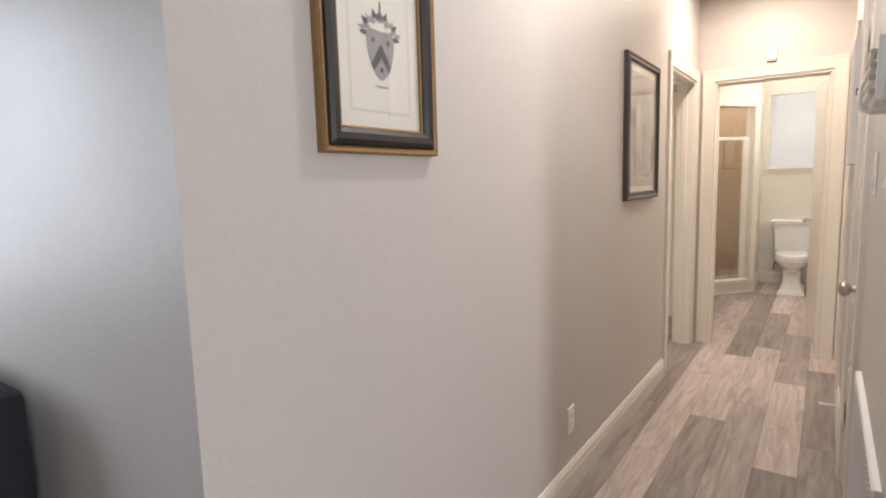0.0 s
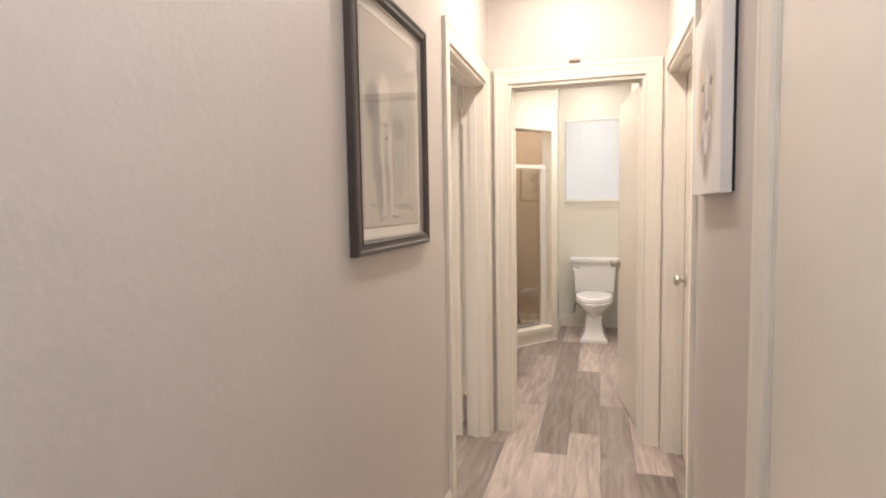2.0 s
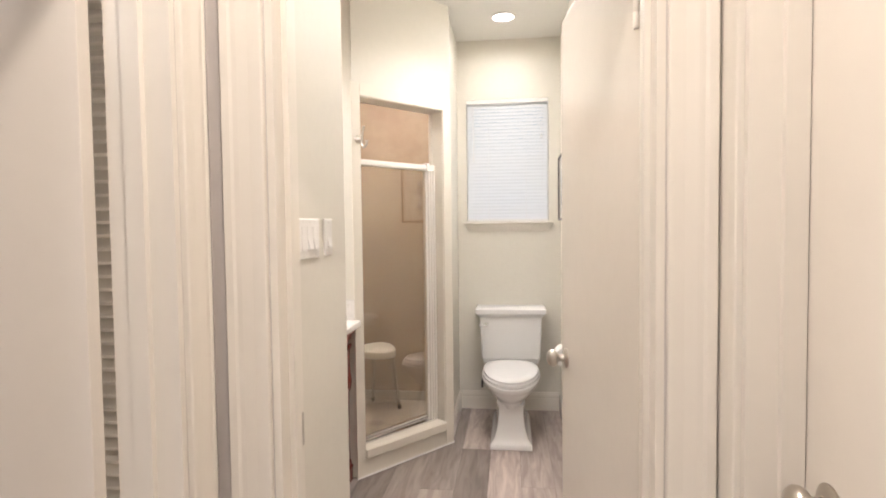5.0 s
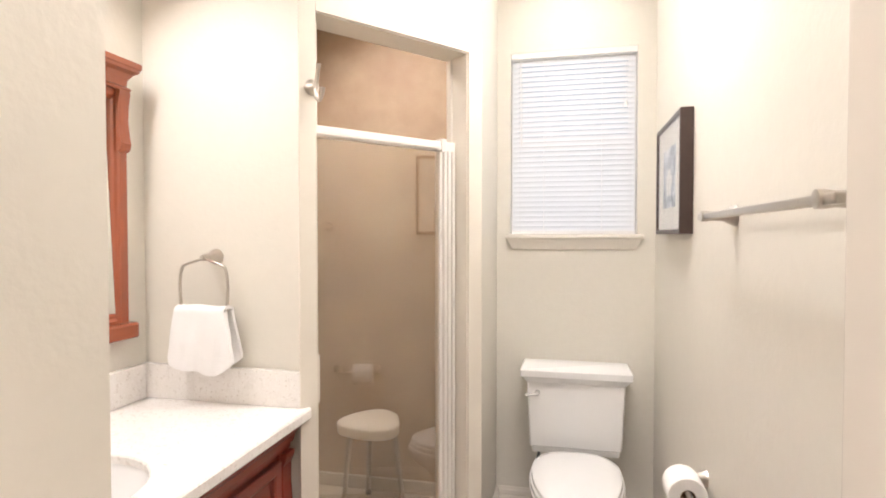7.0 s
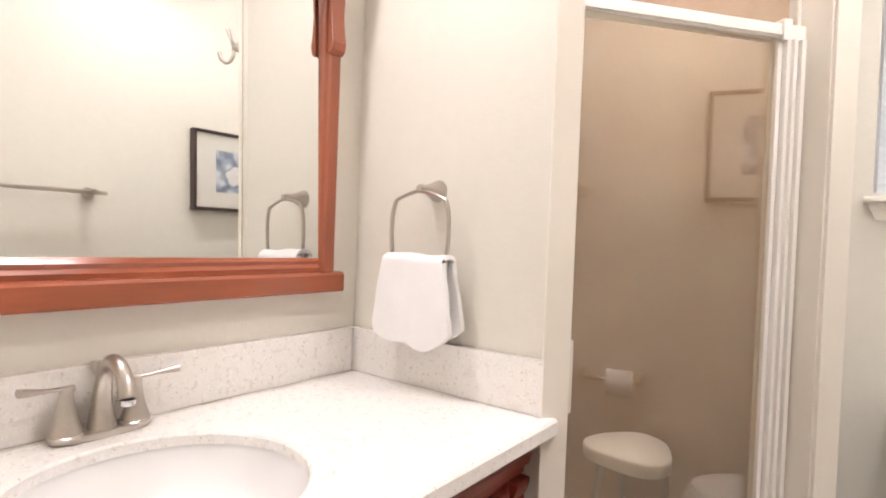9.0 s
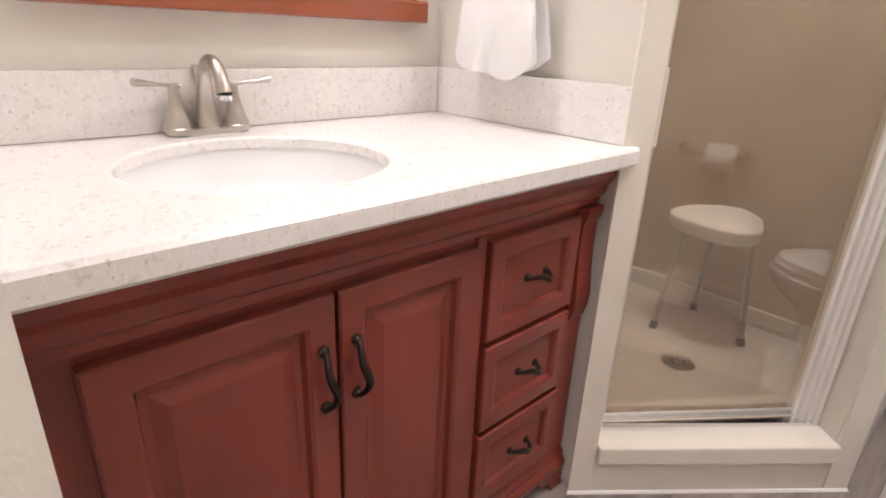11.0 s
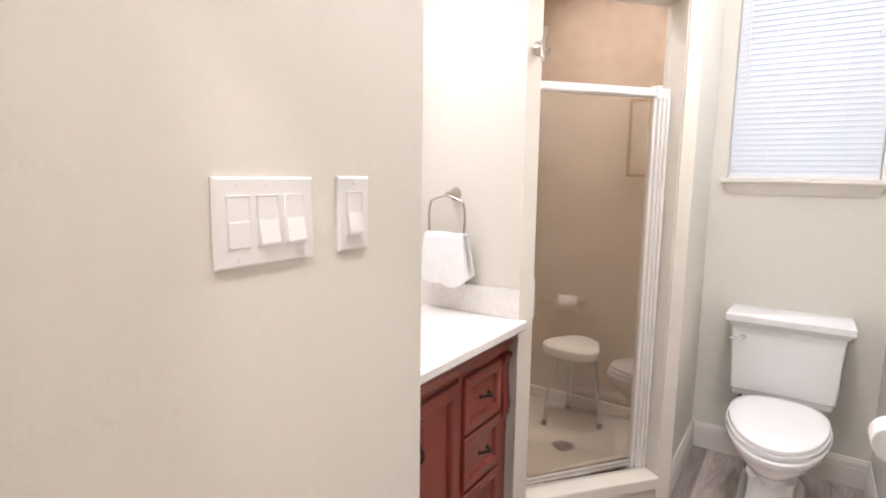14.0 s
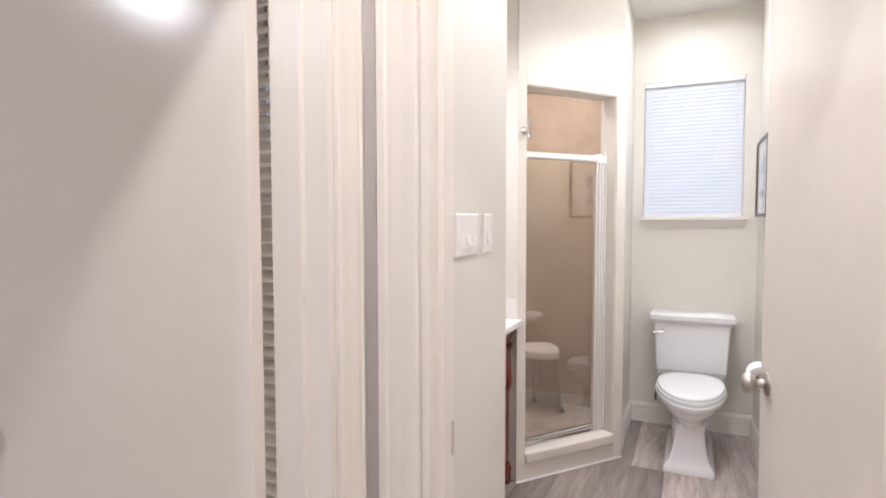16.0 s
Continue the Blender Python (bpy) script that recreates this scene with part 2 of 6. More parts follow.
def emitter(name, colour, strength):
    m = bpy.data.materials.new(name)
    m.use_nodes = True
    n, l = m.node_tree.nodes, m.node_tree.links
    b = n["Principled BSDF"]
    b.inputs["Base Color"].default_value = (*colour, 1)
    b.inputs["Emission Color"].default_value = (*colour, 1)
    b.inputs["Emission Strength"].default_value = strength
    return m


def blind_material():
    m = bpy.data.materials.new("white_blind_slat")
    m.use_nodes = True
    n, l = m.node_tree.nodes, m.node_tree.links
    b = n["Principled BSDF"]
    b.inputs["Base Color"].default_value = (0.82, 0.82, 0.82, 1)
    b.inputs["Roughness"].default_value = 0.4
    tr = n.new("ShaderNodeBsdfTranslucent")
    tr.inputs[0].default_value = (0.87, 0.885, 0.91, 1)
    mx = n.new("ShaderNodeMixShader")
    mx.inputs[0].default_value = 0.42
    l.new(b.outputs[0], mx.inputs[1])
    l.new(tr.outputs[0], mx.inputs[2])
    l.new(mx.outputs[0], n["Material Output"].inputs[0])
    return m


def art_material(name, stops, scale, stretch, detail=5.0, distortion=1.2):
    """A soft drawing: streaky tones between the given colours."""
    m = bpy.data.materials.new(name)
    m.use_nodes = True
    n, l = m.node_tree.nodes, m.node_tree.links
    b = n["Principled BSDF"]
    b.inputs["Roughness"].default_value = 0.85
    co = n.new("ShaderNodeTexCoord")
    mp = n.new("ShaderNodeMapping")
    mp.inputs["Scale"].default_value = stretch
    l.new(co.outputs["Object"], mp.inputs[0])
    t = n.new("ShaderNodeTexNoise")
    t.inputs["Scale"].default_value, t.inputs["Detail"].default_value, t.inputs["Distortion"].default_value = scale, detail, distortion
    l.new(mp.outputs[0], t.inputs["Vector"])
    r = n.new("ShaderNodeValToRGB")
    e = r.color_ramp.elements
    while len(e) < len(stops):
        e.new(0.5)
    for k, (p, c) in enumerate(stops):
        e[k].position, e[k].color = p, (*c, 1)
    l.new(t.outputs[0], r.inputs[0])
    l.new(r.outputs[0], b.inputs["Base Color"])
    return m


def soft_picture(name, base, spots, streak, distort=0.02, stretch=(1, 14, 1.6), soft=0.45):
    """A soft brushed picture: blurred ovals (y, z, half width, half height, colour, strength) over a base, broken up by streaks."""
    m = bpy.data.materials.new(name)
    m.use_nodes = True
    n, l = m.node_tree.nodes, m.node_tree.links
    b = n["Principled BSDF"]
    b.inputs["Roughness"].default_value = 0.85
    co = n.new("ShaderNodeTexCoord")
    nz = n.new("ShaderNodeTexNoise")
    nz.inputs["Scale"].default_value, nz.inputs["Detail"].default_value = 30, 3
    l.new(co.outputs["Object"], nz.inputs["Vector"])
    off = n.new("ShaderNodeVectorMath")
    off.operation = "MULTIPLY_ADD"
    l.new(nz.outputs["Color"], off.inputs[0])
    off.inputs[1].default_value = (0, distort * 2, distort * 2)
    l.new(co.outputs["Object"], off.inputs[2])
    mp = n.new("ShaderNodeMapping")
    mp.inputs["Scale"].default_value = stretch
    l.new(off.outputs[0], mp.inputs[0])
    st = n.new("ShaderNodeTexNoise")
    st.inputs["Scale"].default_value, st.inputs["Detail"].default_value = 7, 5
    l.new(mp.outputs[0], st.inputs["Vector"])
    sr = n.new("ShaderNodeMapRange")
    sr.inputs[1].default_value, sr.inputs[2].default_value = 0.30, 0.66
    sr.inputs[3].default_value, sr.inputs[4].default_value = 1 - streak, 1.0
    l.new(st.outputs[0], sr.inputs[0])
    rgb = n.new("ShaderNodeRGB")
    rgb.outputs[0].default_value = (*base, 1)
    out = rgb.outputs[0]
    for y, z, w, h, colour, power in spots:
        d = n.new("ShaderNodeVectorMath")
        d.operation = "MULTIPLY_ADD"
        l.new(off.outputs[0], d.inputs[0])
        d.inputs[1].default_value = (0, 1 / w, 1 / h)
        d.inputs[2].default_value = (0, -(y + distort) / w, -(z + distort) / h)
        ln = n.new("ShaderNodeVectorMath")
        ln.operation = "LENGTH"
        l.new(d.outputs[0], ln.inputs[0])
        r = n.new("ShaderNodeMapRange")
        r.interpolation_type = "SMOOTHSTEP"
        r.inputs[1].default_value, r.inputs[2].default_value = soft, 1.15
        r.inputs[3].default_value, r.inputs[4].default_value = power, 0.0
        l.new(ln.outputs["Value"], r.inputs[0])
        mul = n.new("ShaderNodeMath")
        mul.operation = "MULTIPLY"
        l.new(r.outputs[0], mul.inputs[0])
        l.new(sr.outputs[0], mul.inputs[1])
        mx = n.new("ShaderNodeMix")
        mx.data_type = "RGBA"
        l.new(mul.outputs[0], mx.inputs[0])
        l.new(out, mx.inputs[6])
        mx.inputs[7].default_value = (*colour, 1)
        out = mx.outputs[2]
    l.new(out, b.inputs["Base Color"])
    return m


M_QUARTZ, M_PLANK = quartz(), plank_material()
M_BRONZEGLASS = glass_material("bronze_glass", (0.950, 0.918, 0.845), 0.165, 0.6)
M_PICGLASS = glass_material("picture_glass", (0.98, 0.98, 0.98), 0.05, 0.5)
M_WINGLASS = glass_material("window_glass", (0.96, 0.98, 0.98), 0.03, 0.5)
M_MIRROR = mat("mirror_silver", (0.85, 0.865, 0.85), 0.0, 1.0)
M_LAMP, M_DIFF = emitter("lamp_lens", (1, 0.94, 0.84), 14), emitter("lamp_diffuser", (1, 0.93, 0.82), 7)
M_BLIND = blind_material()
M_FLOWER = art_material("blue_flower_photo", [(0.38, (0.15, 0.18, 0.25)), (0.50, (0.36, 0.41, 0.50)), (0.60, (0.66, 0.69, 0.74)), (0.72, (0.86, 0.86, 0.86))], 11, (1, 1, 1), 3, 0.8)

# ---------------------------------------------------------------- mesh tools


def box(bm, x0, x1, y0, y1, z0, z1, bevel=0.0, m=None):
    vs = [bm.verts.new((x, y, z)) for x in (x0, x1) for y in (y0, y1) for z in (z0, z1)]
    fs = [bm.faces.new([vs[i] for i in q]) for q in ((0, 1, 3, 2), (4, 6, 7, 5), (0, 4, 5, 1), (2, 3, 7, 6), (0, 2, 6, 4), (1, 5, 7, 3))]
    if bevel:
        es = list({e for f in fs for e in f.edges})
        r = bmesh.ops.bevel(bm, geom=es, offset=bevel, segments=2, affect="EDGES", profile=0.6)
        vs = list({v for f in r["faces"] for v in f.verts} | {v for v in vs if v.is_valid})
    if m is not None:
        bmesh.ops.transform(bm, matrix=m, verts=vs)
    return bm


def boxes(*specs, bevel=0.0):
    bm = bmesh.new()
    for s in specs:
        box(bm, *s, bevel=bevel)
    return bm


def lathe(profile, steps=24, axis="z", centre=(0, 0, 0), squash=(1, 1)):
    """Rings (radius, height) about an axis; radius 0 closes to a point."""
    bm = bmesh.new()
    rings = []
    for r, h in profile:
        if r < 1e-6:
            rings.append([bm.verts.new((0, 0, h))])
        else:
            rings.append([bm.verts.new((r * squash[0] * math.cos(2 * math.pi * k / steps), r * squash[1] * math.sin(2 * math.pi * k / steps), h)) for k in range(steps)])
    for a, b in zip(rings, rings[1:]):
        for k in range(steps):
            k2 = (k + 1) % steps
            if len(a) == 1 and len(b) == 1:
                break
            if len(a) == 1:
                bm.faces.new((a[0], b[k], b[k2]))
            elif len(b) == 1:
                bm.faces.new((a[k], a[k2], b[0]))
            else:
                bm.faces.new((a[k], a[k2], b[k2], b[k]))
    turn = {"z": Matrix(), "y": pose(0, 0, 0, -90), "-y": pose(0, 0, 0, 90), "x": pose(0, 0, 0, 0, 90), "-x": pose(0, 0, 0, 0, -90)}[axis]
    bmesh.ops.transform(bm, matrix=Matrix.Translation(centre) @ turn, verts=bm.verts)
    return bm


def tube(points, radius, steps=10, closed=False, flat=1.0):
    """A round bar along points; radius may be a list."""
    bm = bmesh.new()
    pts = [Vector(p) for p in points]
    rad = radius if isinstance(radius, (list, tuple)) else [radius] * len(pts)
    rings, up = [], None
    count = len(pts)
    for i, p in enumerate(pts):
        if closed:
            d = (pts[(i + 1) % count] - pts[i - 1]).normalized()
        else:
            d = (pts[min(i + 1, count - 1)] - pts[max(i - 1, 0)]).normalized()
        if up is None:
            up = Vector((0, 0, 1)) if abs(d.z) < 0.9 else Vector((1, 0, 0))
        side = d.cross(up).normalized()
        up = side.cross(d).normalized()
        rings.append([bm.verts.new(p + rad[i] * (math.cos(2 * math.pi * k / steps) * side + flat * math.sin(2 * math.pi * k / steps) * up)) for k in range(steps)])
    pairs = list(zip(rings, rings[1:])) + ([(rings[-1], rings[0])] if closed else [])
    for a, b in pairs:
        for k in range(steps):
            k2 = (k + 1) % steps
            bm.faces.new((a[k], a[k2], b[k2], b[k]))
    if not closed:
        bm.faces.new(list(reversed(rings[0])))
        bm.faces.new(rings[-1])
    return bm


def curve_points(ctrl, count=8):
    """Catmull-Rom points through ctrl."""
    c = [Vector(p) for p in ctrl]
    c = [2 * c[0] - c[1]] + c + [2 * c[-1] - c[-2]]
    out = []
    for i in range(1, len(c) - 2):
        for k in range(count):
            t = k / count
            out.append(0.5 * (2 * c[i] + (c[i + 1] - c[i - 1]) * t + (2 * c[i - 1] - 5 * c[i] + 4 * c[i + 1] - c[i + 2]) * t * t + (3 * c[i] - c[i - 1] - 3 * c[i + 1] + c[i + 2]) * t ** 3))
    return out + [c[-2]]


def prism(outline, lo, hi, axis="z", bevel=0.0):
    """An outline pushed from lo to hi. axis z: (x, y); x: (y, z); y: (x, z)."""
    bm = bmesh.new()

    def place(a, b, h):
        return {"z": (a, b, h), "x": (h, a, b), "y": (a, h, b)}[axis]
    low = [bm.verts.new(place(a, b, lo)) for a, b in outline]
    top = [bm.verts.new(place(a, b, hi)) for a, b in outline]
    bm.faces.new(low)
    bm.faces.new(list(reversed(top)))
    k = len(outline)
    for i in range(k):
        bm.faces.new((low[i], top[i], top[(i + 1) % k], low[(i + 1) % k]))
    bmesh.ops.recalc_face_normals(bm, faces=bm.faces)
    if bevel:
        es = [e for e in bm.edges if e.calc_face_angle(0) > 0.6]
        bmesh.ops.bevel(bm, geom=es, offset=bevel, segments=2, affect="EDGES", profile=0.6)
    return bm


def loft(sections, cap=True):
    """Closed rings of equal count joined in order."""
    bm = bmesh.new()
    rings = [[bm.verts.new(p) for p in s] for s in sections]
    k = len(rings[0])
    for a, b in zip(rings, rings[1:]):
        for i in range(k):
            bm.faces.new((a[i], a[(i + 1) % k], b[(i + 1) % k], b[i]))
    if cap:
        bm.faces.new(list(reversed(rings[0])))
        bm.faces.new(rings[-1])
    bmesh.ops.recalc_face_normals(bm, faces=bm.faces)
    return bm


def join(*bms):
    out = bmesh.new()
    for b in bms:
        me = bpy.data.meshes.new("join")
        b.to_mesh(me)
        b.free()
        out.from_mesh(me)
        bpy.data.meshes.remove(me)
    return out


def moved(bm, m):
    bmesh.ops.transform(bm, matrix=m, verts=bm.verts)
    return bm


def part(name, bm, material, parent=None, label="", smooth=False):
    bmesh.ops.recalc_face_normals(bm, faces=bm.faces)
    me = bpy.data.meshes.new(name)
    if smooth:
        for f in bm.faces:
            f.smooth = True
        for e in bm.edges:
            if e.calc_face_angle(0) > 0.75:
                e.smooth = False
    bm.to_mesh(me)
    bm.free()
    me.materials.append(material)
    ob = new(name, me)
    if parent:
        ob.parent = parent
        ob.matrix_parent_inverse = parent.matrix_world.inverted()
    if label:
        tagged(ob, label)
    return ob


def thing(name, label, category, at=(0, 0, 0), group="", kind="", rz=0):
    ob = new(name)
    ob.empty_display_size = 0.05
    ob.matrix_world = pose(*at, 0, 0, rz)
    return tagged(ob, label, category, group, kind)


def structure(name, bm, material, label="", category="wall"):
    return tagged(part(name, bm, material), label, category, kind="structure")

# ---------------------------------------------------------------- structure


def wall_x(x0, x1, y0, y1, z1, holes=(), z0=0.0):
    """A wall along y, with holes (y0, y1, z0, z1) through it."""
    bm, y = bmesh.new(), y0
    for a, b, lo, hi in sorted(holes):
        box(bm, x0, x1, y, a, z0, z1)
        if lo > z0:
            box(bm, x0, x1, a, b, z0, lo)
        if hi < z1:
            box(bm, x0, x1, a, b, hi, z1)
        y = b
    box(bm, x0, x1, y, y1, z0, z1)
    return bm


def wall_y(y0, y1, x0, x1, z1, holes=(), z0=0.0):
    bm = wall_x(-y1, -y0, x0, x1, z1, holes, z0)
    return moved(bm, pose(0, 0, 0, 0, 0, -90))


HEAD = 2.062
LD0, LD1 = 3.940, 4.738          # door opening, hall to bedroom
RD0, RD1 = 3.915, 4.774          # closed door in the other hall wall
CD0, CD1 = 2.300, 2.915          # closet door
BD0, BD1 = -0.583, 0.162         # bathroom door opening
WX0, WX1, WZ0, WZ1 = -0.440, 0.166, 1.413, 2.320

structure("wall_hall_left", wall_x(HL - 0.125, HL, LEFT_CORNER, END0, CEIL, [(LD0, LD1, 0, HEAD)]), M_HALL, "light grey painted textured wall")
structure("wall_hall_right", wall_x(HR, HR + 0.12, HALL_Y0, END0, CEIL, [(CD0, CD1, 0, HEAD), (RD0, RD1, 0, HEAD)]), M_HALL, "light grey painted textured wall")
structure("wall_bath_door", join(wall_y(END0, END0 + 0.078, HL - 0.125, HR + 0.12, CEIL, [(BD0, BD1, 0, HEAD)])), M_HALL, "light grey painted textured wall over a door")
structure("wall_bath_door_inner", wall_y(END0 + 0.08, END1, SWX, BRX + 0.1, CEIL, [(BD0, BD1, 0, HEAD)]), M_BATH, "cream painted wall round a door")
structure("wall_bath_switches", boxes((SWX - 0.11, SWX, END0 + 0.08, SWY, 0, CEIL)), M_BATH, "cream painted textured wall with light switches")
structure("wall_vanity_side", boxes((MIRX - 0.1, SWX - 0.112, SWY - 0.11, SWY, 0, CEIL)), M_BATH, "cream painted wall beside the vanity")
structure("wall_mirror", boxes((MIRX - 0.1, MIRX, SWY + 0.001, RINGY, 0, CEIL)), M_BATH, "cream painted wall behind the mirror")
structure("wall_towel_ring", boxes((MIRX - 0.1, A2.x, RINGY, RINGY + 0.1, 0, CEIL)), M_BATH, "cream painted wall beside the shower")
structure("wall_back", wall_y(BACKY, BACKY + 0.14, MIRX - 0.1, BRX + 0.1, CEIL, [(WX0, WX1, WZ0, WZ1)]), M_BATH, "cream painted wall with a window over the toilet")
structure("wall_bath_right", boxes((BRX, BRX + 0.1, END1 + 0.001, BACKY - 0.001, 0, CEIL)), M_BATH, "cream painted wall with a towel bar")
structure("wall_shower_return", boxes((RETX - 0.1, RETX, B2.y, BACKY - 0.001, 0, CEIL)), M_BATH, "cream painted end wall of the shower")


def along(u, d, z=0.0):
    """A place on the shower front: u along it, d out of it towards the room."""
    p = A2 + SD * u + SN * d
    return Vector((p.x, p.y, z))


SM = Matrix(((SD.x, -SN.x, 0, A2.x), (SD.y, -SN.y, 0, A2.y), (0, 0, 1, 0), (0, 0, 0, 1)))
SO0, SO1, SOZ, CURB = 0.045, 0.665, 2.10, 0.150
bm = boxes((0, SO0, 0, 0.12, 0, CEIL), (SO1, SLEN, 0, 0.12, 0, CEIL), (SO0, SO1, 0, 0.12, SOZ, CEIL))
structure("wall_shower_front", moved(bm, SM), M_BATH, "cream painted slanting wall over the shower opening")
# shower lining
panels = thing("shower_walls", "tan marbled cultured-stone shower wall panels", "shower wall", (-1.0, 7.4, 0.04), kind="structure")
for b in ((MIRX + 0.005, MIRX + 0.03, RINGY + 0.105, BACKY - 0.005, 0.04, 2.70),
          (MIRX + 0.031, RETX - 0.105, BACKY - 0.03, BACKY - 0.004, 0.04, 2.70),
          (MIRX + 0.031, A2.x - 0.02, RINGY + 0.103, RINGY + 0.125, 0.04, 2.70),
          (RETX - 0.13, RETX - 0.104, B2.y + 0.13, BACKY - 0.031, 0.04, 2.70)):
    part("panel", boxes(b), M_SHOWER, panels)
structure("shower_ceiling", prism([(MIRX, RINGY + 0.1), (A2.x - 0.03, RINGY + 0.1), (B2.x - 0.15, B2.y + 0.02), (RETX - 0.1, BACKY), (MIRX, BACKY)], 2.70, 2.75), M_SOFFIT, "tan shower ceiling", "ceiling")
pan = prism([(MIRX + 0.03, RINGY + 0.125), (A2.x - 0.03, RINGY + 0.125), (B2.x - 0.15, B2.y + 0.02), (RETX - 0.13, BACKY - 0.03), (MIRX + 0.03, BACKY - 0.03)], 0.0, 0.06)
structure("shower_pan", pan, M_PAN, "pale speckled shower floor", "shower pan")
bm = boxes((MIRX + 0.031, MIRX + 0.05, RINGY + 0.126, BACKY - 0.032, 0.06, 0.13), (MIRX + 0.05, RETX - 0.131, BACKY - 0.05, BACKY - 0.031, 0.06, 0.13), bevel=0.006)
structure("shower_pan_upstand", bm, M_PAN, "pale raised rim of the shower floor", "shower pan")

structure("floor", boxes((-4.6, 4.2, -4.2, 8.1, -0.12, -0.004)), mat("subfloor", (0.10, 0.085, 0.075), 0.8, grain=0.3), "grey wood-look plank floor", "floor")
structure("ceiling", boxes((-4.6, 4.2, -4.2, 8.1, CEIL, CEIL + 0.1)), M_CEIL, "off-white painted ceiling", "ceiling")

# rooms at either end of the walk, closed by plain walls
structure("wall_living_left", wall_x(-2.85, -2.72, -4.0, LEFT_CORNER + 0.1, CEIL, [(-0.75, 0.25, 0.9, 2.2)]), M_HALL, "pale grey textured wall in daylight")
structure("wall_living_jog", boxes((-2.72, HL - 0.125, LEFT_CORNER, LEFT_CORNER + 0.1, 0, CEIL)), M_HALL, "pale grey textured wall return")
structure("wall_living_back", boxes((-2.85, 4.0, -4.1, -4.0, 0, CEIL)), M_HALL, "pale grey textured wall")
structure("wall_living_right", wall_x(3.3, 3.4, -4.0, HALL_Y0, CEIL, [(-1.4, -0.5, 0.7, 2.3)]), M_HALL, "pale grey textured wall with a window")
structure("wall_living_end", boxes((HR + 0.121, 3.3, HALL_Y0, HALL_Y0 + 0.1, 0, CEIL)), M_HALL, "pale grey textured wall")
# the opening in the far wall is made up, for the fill lamp
structure("wall_bedroom_far", wall_x(-4.35, -4.25, 0.8, 5.6, CEIL, [(4.15, 5.05, 0.9, 2.2)]), M_HALL, "grey bedroom wall")
structure("wall_bedroom_near", boxes((-4.25, HL - 0.126, 0.7, 0.8, 0, CEIL)), M_HALL, "grey bedroom wall")
structure("wall_bedroom_end", boxes((-4.25, MIRX - 0.11, 5.5, 5.6, 0, CEIL)), M_HALL, "grey bedroom wall")
structure("wall_closet_head", boxes((-1.80, HL - 0.126, 4.885, 4.96, 2.040, CEIL)), M_HALL, "grey wall over the louvred closet door")
structure("wall_closet_back", boxes((1.0, 1.1, 1.5, 5.4, 0, CEIL)), M_HALL, "plain wall behind closed doors")
structure("wall_closet_end", boxes((HR + 0.121, 1.0, 5.2, 5.3, 0, CEIL)), M_HALL, "plain wall behind closed doors")
structure("ground", boxes((-400, 400, -400, 400, -0.5, -0.3)), M_SOIL, "mown grass outside", "ground")

# ---------------------------------------------------------------- trim

CASING = [(0.0, 0.0), (0.0, 0.0105), (0.003, 0.0125), (0.028, 0.0125), (0.036, 0.0135), (0.050, 0.0155), (0.060, 0.0155), (0.066, 0.0185), (0.081, 0.0190), (0.083, 0.0170), (0.083, 0.0)]


def casing(parent, u0, u1, top, to_world):
    """Moulded door casing swept round an opening; to_world places (u, depth, z)."""
    bm = bmesh.new()
    rows = []
    for a, d in CASING:
        rows.append([bm.verts.new(to_world(u, d, z)) for u, z in ((u0 - a, 0.0), (u0 - a, top + a), (u1 + a, top + a), (u1 + a, 0.0))])
    for p, q in zip(rows, rows[1:]):
        for k in range(3):
            bm.faces.new((p[k], q[k], q[k + 1], p[k + 1]))
    return part("casing", bm, M_TRIM, parent, "moulded cream casing")


def jamb(parent, u0, u1, top, d0, d1, to_world, stop_at, stop_side):
    bm = bmesh.new()
    for a in ((u0 - 0.001, u0 + 0.014, 0, top), (u1 - 0.014, u1 + 0.001, 0, top), (u0 + 0.014, u1 - 0.014, top - 0.014, top + 0.001)):
        corners = [bm.verts.new(to_world(u, d, z)) for u in a[:2] for d in (d0, d1) for z in a[2:]]
        for q in ((0, 1, 3, 2), (4, 6, 7, 5), (0, 4, 5, 1), (2, 3, 7, 6), (0, 2, 6, 4), (1, 5, 7, 3)):
            bm.faces.new([corners[i] for i in q])
    if stop_side:
        for a in ((u0 + 0.014, u0 + 0.026, 0, top - 0.014), (u1 - 0.026, u1 - 0.014, 0, top - 0.014), (u0 + 0.026, u1 - 0.026, top - 0.026, top - 0.014)):
            corners = [bm.verts.new(to_world(u, d, z)) for u in a[:2] for d in (stop_at, stop_at + stop_side) for z in a[2:]]
            for q in ((0, 1, 3, 2), (4, 6, 7, 5), (0, 4, 5, 1), (2, 3, 7, 6), (0, 2, 6, 4), (1, 5, 7, 3)):
                bm.faces.new([corners[i] for i in q])
    return part("jamb", bm, M_TRIM, parent)


def knob(parent, place, out, label="satin nickel knob"):
    """A door knob at place on the leaf's face, out = direction it points."""
    prof = [(0.0, 0.0), (0.031, 0.0), (0.032, 0.004), (0.026, 0.008), (0.013, 0.011), (0.0105, 0.020), (0.012, 0.027), (0.022, 0.033), (0.0275, 0.042), (0.0275, 0.050), (0.022, 0.058), (0.010, 0.0625), (0.0, 0.063)]
    bm = lathe(prof, 24)
    m = Matrix.Translation(place) @ Vector(out).to_track_quat("Z", "Y").to_matrix().to_4x4()
    return part("knob", moved(bm, m), M_NICKEL, parent, label, smooth=True)


